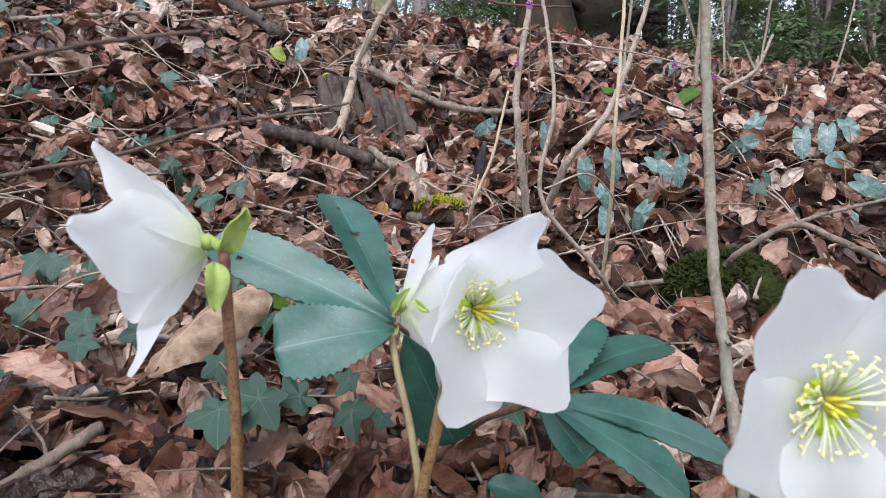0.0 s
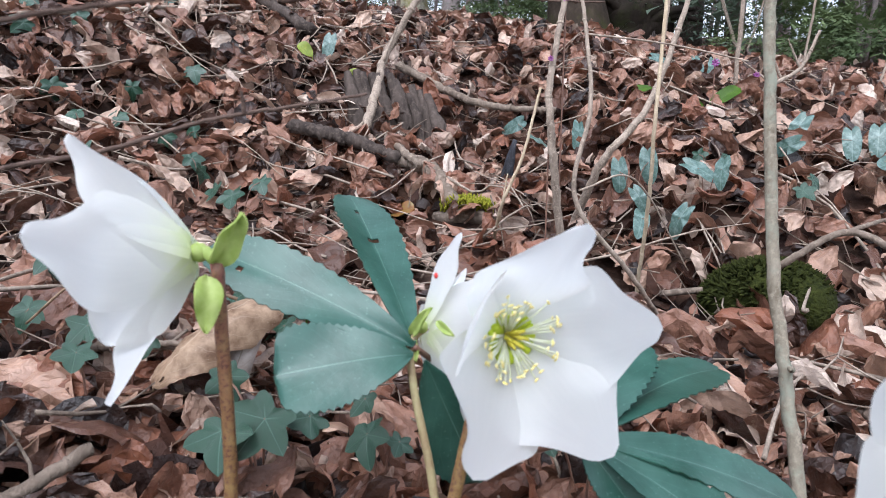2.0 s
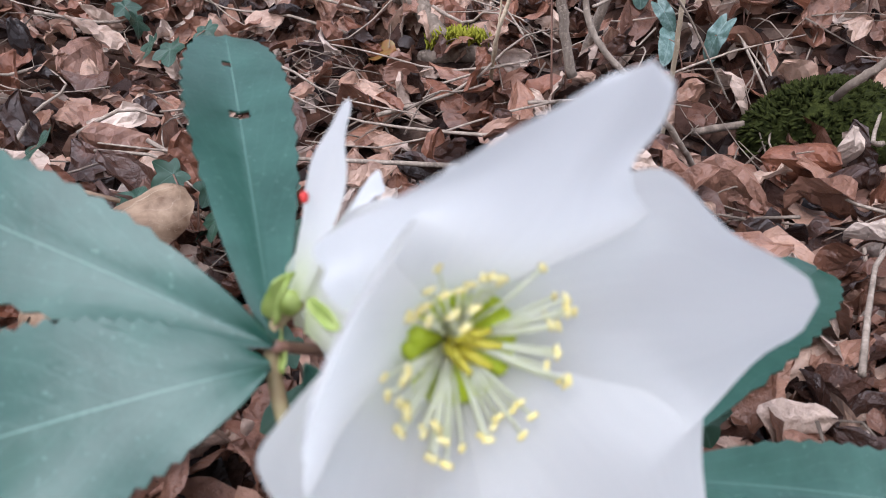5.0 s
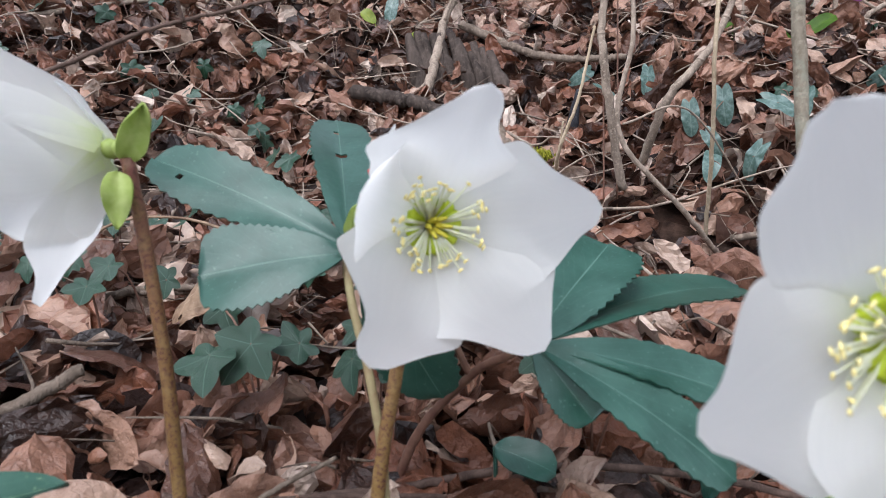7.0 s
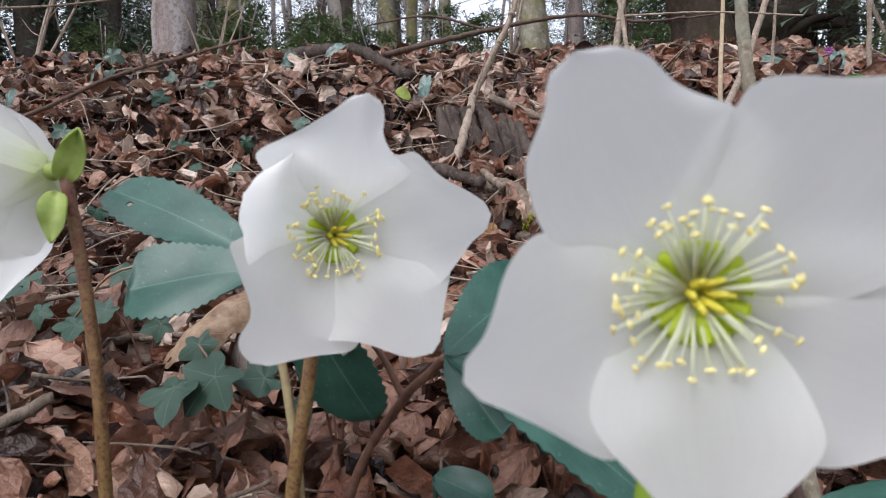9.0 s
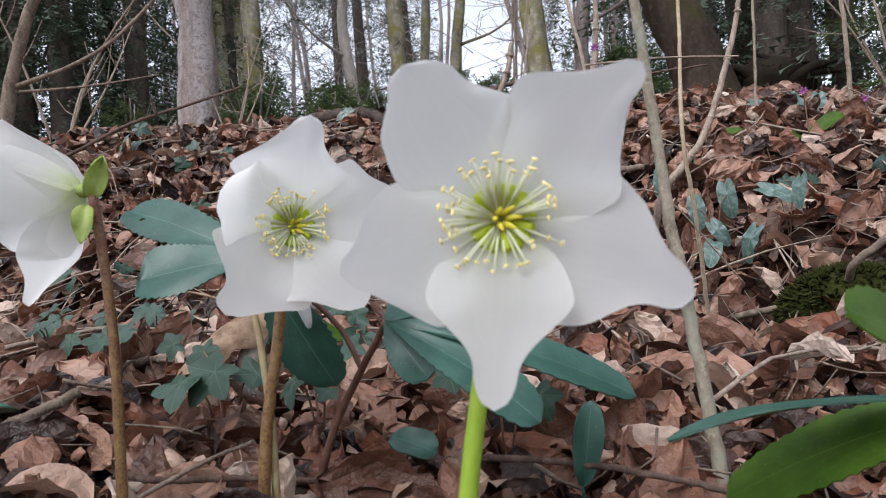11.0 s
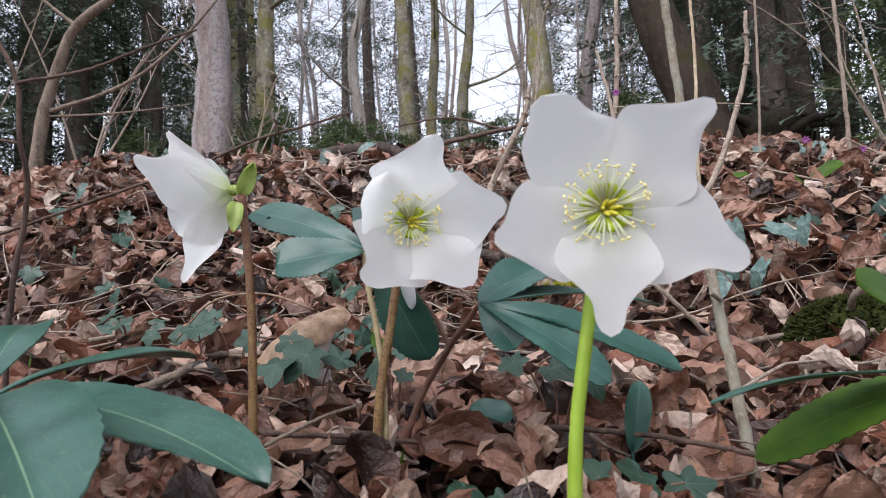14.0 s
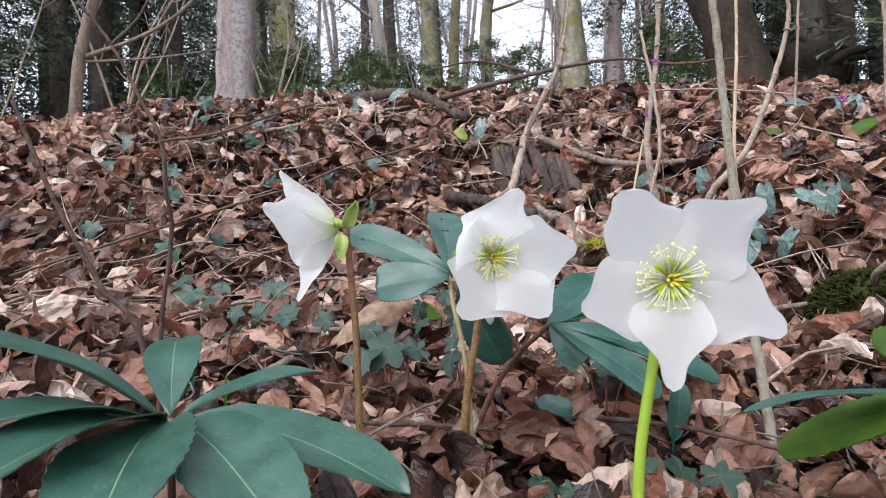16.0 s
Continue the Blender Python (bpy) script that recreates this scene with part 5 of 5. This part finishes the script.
def build_trees():
    trunk_tree("tree", -2.85, 3.95, .27, BARK_GREY, "stout grey-barked tree trunk behind the crest", 1, (-.01, 0), flare=1.5, branch_from=4)
    trunk_tree("tree", -4.42, 6.51, .16, BARK_MOSSY, "slim moss-covered tree trunk", 2, (.0, 0), branch_from=3)
    trunk_tree("tree", -4.22, 6.65, .13, BARK_MOSSY, "slim moss-covered tree trunk", 3, (.02, 0), branch_from=3)
    trunk_tree("tree", -3.62, 5.89, .21, BARK_MOSSY, "leaning mossy tree trunk with a crooked foot", 4, (.06, 0), branch_from=3, flare=1.9)
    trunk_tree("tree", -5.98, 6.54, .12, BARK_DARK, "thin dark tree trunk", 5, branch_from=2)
    trunk_tree("tree", -3.78, 9.13, .20, BARK_PALE, "pale thin tree trunk", 6, (-.03, 0), branch_from=2)
    trunk_tree("tree", -2.45, 7.50, .22, BARK_MOSSY, "slender tree trunk covered with yellow moss", 7, (.01, 0), branch_from=4)
    trunk_tree("tree", -2.48, 8.53, .15, BARK_MOSSY, "slim tree trunk covered with yellow moss", 8, (.03, 0), branch_from=3)
    trunk_tree("tree", -1.98, 8.67, .17, BARK_MOSSY, "slim forked tree trunk", 9, (.02, 0), branch_from=2.2, limbs=7)
    trunk_tree("tree", -0.48, 5.89, .22, BARK_MOSSY, "grey-green mossy tree trunk", 10, (-.01, 0), branch_from=2.5)
    trunk_tree("tree", -0.18, 6.91, .15, BARK_GREY, "slim grey leaning trunk", 11, (.08, 0), branch_from=2)
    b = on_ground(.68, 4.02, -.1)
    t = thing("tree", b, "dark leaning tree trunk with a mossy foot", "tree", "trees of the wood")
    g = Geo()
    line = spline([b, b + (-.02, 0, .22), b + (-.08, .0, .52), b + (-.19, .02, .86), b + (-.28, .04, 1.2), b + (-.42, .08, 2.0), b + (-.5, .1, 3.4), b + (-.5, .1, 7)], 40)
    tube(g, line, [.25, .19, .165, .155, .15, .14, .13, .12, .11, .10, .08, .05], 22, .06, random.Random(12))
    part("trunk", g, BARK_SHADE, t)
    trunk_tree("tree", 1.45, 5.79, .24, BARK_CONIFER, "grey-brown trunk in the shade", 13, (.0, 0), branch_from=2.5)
    trunk_tree("tree", 2.39, 8.63, .2, BARK_GREY, "grey trunk in the shade", 14, branch_from=2)
    for i, (x, y, d) in enumerate(((-3.1, 11.5, .08), (-1.2, 10.5, .07), (-5.3, 10.5, .10), (-6.8, 9.0, .12), (.3, 10, .09), (3.4, 7.2, .14))):
        trunk_tree("tree", x, y, d, BARK_PALE if i % 3 == 0 else BARK_GREY, "distant thin bare tree", 30 + i, (random.uniform(-.05, .05), 0), branch_from=1.5, limbs=7, flare=1.3)
    # bare brush in front of the wood
    for i, (x, y, h) in enumerate(((-.35, 3.2, 2.0), (-2.1, 3.3, 1.4), (1.4, 3.4, 1.5), (2.0, 2.9, 1.2), (-3.6, 2.6, 1.9), (-1.9, 1.9, 1.0))):
        r2 = random.Random(500 + i)
        b = on_ground(x, y, -.02)
        t = thing("bare_bush", b, "bare leafless bush with thin arching twigs", "bush", "bare bushes on the crest")
        for k in range(4):
            g = Geo()
            d = np.array([r2.gauss(0, .3), r2.gauss(0, .25), 1.0]) * h * r2.uniform(.6, 1)
            line = spline([b, b + d * .5 + (r2.gauss(0, .06), 0, 0), b + d + (r2.gauss(0, .15), 0, -.05 * h)], 14)
            tube(g, line, [.006, .0015], 6)
            for q in line[4:-1:2]:
                e = unit((r2.gauss(0, 1), r2.gauss(0, .6), r2.gauss(.7, .5))) * r2.uniform(.12, .4) * h * .5
                tube(g, spline([q, q + e * .5, q + e + (0, 0, .03)], 5), [.003, .001], 4)
            part("branch", g, TWIG, t)
    # a low crooked tree at the left edge
    b = on_ground(-1.79, 1.56, -.02)
    t = thing("crooked_tree", b, "crooked young tree with long arching branches", "tree")
    for name, pts, r0, r1 in (("trunk", [b, (-1.765, 1.56, .62), (-1.726, 1.555, .827), (-1.666, 1.556, .99), (-1.604, 1.561, 1.115), (-1.484, 1.588, 1.206), (-1.418, 1.60, 1.281)], .024, .012),
                              ("limb", [(-1.72, 1.56, .83), (-1.649, 1.577, .848), (-1.524, 1.611, .885), (-1.387, 1.646, .956), (-1.246, 1.676, 1.077), (-1.143, 1.695, 1.189)], .009, .004),
                              ("limb", [(-1.73, 1.56, .816), (-1.492, 1.629, .815), (-1.265, 1.697, .833)], .005, .002),
                              ("limb", [(-1.604, 1.561, 1.115), (-1.67, 1.534, 1.177), (-1.758, 1.498, 1.26)], .008, .004)):
        g = Geo()
        tube(g, spline(pts, 24), [r0, r1], 10, .08, random.Random(8))
        part(name, g, DEADWOOD, t)
    # the dark root plate and mossy stump beside the leaning tree
    rng = random.Random(9)
    b = on_ground(1.02, 4.2, -.05)
    t = thing("root_plate", b, "dark upturned root plate with mossy edges", "root plate")
    g = Geo()
    blob(g, b + (0, .05, .16), (.25, .18, .22), (0, 0, 1), 14, 20, rng, .22)
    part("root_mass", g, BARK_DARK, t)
    for i in range(12):
        g = Geo()
        a = rng.uniform(0, 6.283)
        d = np.array([math.cos(a) * .36, rng.gauss(0, .12), abs(math.sin(a)) * .22])
        p = b + (0, 0, .14)
        tube(g, spline([p + d * .1, p + d * .6 + (0, 0, .05), p + d + (rng.gauss(0, .05), 0, rng.gauss(0, .05))], 7), [.05, .03, .008], 7, .2, rng)
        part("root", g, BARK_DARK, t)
    # conifers and shrubs that close the view
    spots = [(-5.2, 5.0), (-6.5, 6.2), (-6.6, 5.6), (-7.5, 7.5), (-6.0, 4.0), (-5.6, 8.5), (-8.2, 5.5), (-7.0, 10.5), (-4.4, 11), (-4.6, 14.5), (-5.8, 13), (1.2, 8.2), (2.2, 6.6), (3.1, 5.4), (2.6, 4.4), (1.9, 9.5), (4.2, 6.0), (3.6, 9.0), (1.4, 13), (-8.5, 9), (4.8, 4.2), (-7.6, 5.0), (-9, 13), (-5.6, 4.9), (-4.8, 5.6), (1.05, 6.6), (1.75, 6.2), (2.1, 7.6), (1.5, 7.4)]
    for i, (x, y) in enumerate(spots):
        # sparse distant crowns take the needle colour that has haze in it
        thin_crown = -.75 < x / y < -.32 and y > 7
        conifer(x, y, rng.uniform(5.5, 8.5), rng.uniform(1.2, 2.0), 100 + i, rng.uniform(.2, .9), 1100 if thin_crown else 3000 if x / y < -.7 else 2100, crown_mat=HAZED_NEEDLES if thin_crown else None)
    for i, (x, y, h, s) in enumerate(((-2.6, 6.4, .7, .7), (-3.3, 7.6, .9, .8), (-1.7, 7.2, .7, .7), (-1.1, 6.6, .6, .6), (-4.6, 5.2, .8, .7), (-3.3, 4.9, .5, .5), (.3, 5.4, .6, .5), (-2.1, 6.0, .5, .5), (-4.0, 4.6, .6, .5), (1.6, 3.6, 1.1, .6), (2.1, 3.1, 1.3, .7), (1.7, 2.9, .9, .4), (-2.7, 4.5, .6, .6), (-3.1, 5.3, .8, .7), (-2.1, 4.7, .5, .5), (-3.7, 5.2, .7, .6))):
        r2 = random.Random(300 + i)
        b = on_ground(x, y, -.02)
        t = thing("shrub", b, "low green evergreen shrub in the undergrowth", "shrub", "shrubs behind the crest")
        for k in range(5):
            g = Geo()
            d = np.array([r2.gauss(0, .3) * s, r2.gauss(0, .3) * s, h])
            tube(g, spline([b, b + d * .5, b + d], 5), [.012, .004], 5)
            part("stem", g, BARK_GREY, t)
        g = Geo()
        sprays(g, r2, b, h, s, .05, 900, .6)
        part("foliage", g, SHRUB, t)
    # the wood beyond: stems and foliage too far to count
    r3 = random.Random(77)
    far = thing("far_wood", on_ground(-2, 18), "dense far woodland of bare stems and conifers", "woodland", kind="stuff")
    g = Geo()
    for _ in range(70):
        x, y = r3.uniform(-22, 14), r3.uniform(13, 26)
        if -.26 < x / y < -.13 and r3.random() < .8:
            continue
        b = on_ground(x, y, -.2)
        tube(g, spline([b, b + (r3.gauss(0, .5), 0, 5), b + (r3.gauss(0, 1.2), 0, 11)], 7), [r3.uniform(.03, .10), .02], 6)
    tagged(part("far_stems", g, BARK_GREY, far), kind="stuff")
    g = Geo()
    for _ in range(420):
        x, y = r3.uniform(-9, 5), r3.uniform(8, 14)
        if -.26 < x / y < -.13 and r3.random() < .6:
            continue
        p = on_ground(x, y, r3.uniform(.1, 3.6))
        d = np.array([r3.gauss(0, .8), r3.gauss(0, .3), r3.uniform(-.1, 1.0)]) * r3.uniform(.5, 1.5)
        line = spline([p, p + d * .5 + (r3.gauss(0, .1), 0, r3.gauss(0, .1)), p + d], 6)
        tube(g, line, [r3.uniform(.006, .016), .003], 4)
        for q in line[1:]:
            tube(g, [q, q + np.array([r3.gauss(0, .25), r3.gauss(0, .1), r3.gauss(.05, .22)])], [.005, .002], 4)
    tagged(part("far_branches", g, BARK_GREY, far), kind="stuff")
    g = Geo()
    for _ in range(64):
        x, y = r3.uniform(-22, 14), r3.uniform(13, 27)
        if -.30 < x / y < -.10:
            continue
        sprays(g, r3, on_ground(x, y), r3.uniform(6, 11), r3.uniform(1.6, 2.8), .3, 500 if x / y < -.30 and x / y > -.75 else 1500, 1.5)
    tagged(part("far_foliage", g, HAZED_NEEDLES, far), kind="stuff")
    # unseen needle sprays added behind and beside the viewer to block low sky light
    g = Geo()
    for a in range(26):
        ang = radians(158 + 8.8 * a + r3.uniform(-3, 3))
        d = r3.uniform(6.5, 11)
        x, y = d * math.cos(ang), d * math.sin(ang)
        sprays(g, r3, on_ground(x, y), r3.uniform(5, 7), r3.uniform(1.4, 2.2), .1, 700, 2.2)
    tagged(part("unseen_light_block", g, NEEDLES, far), kind="stuff")


build_twigs()
build_wood()
build_small_plants()
build_trees()
build_litter()
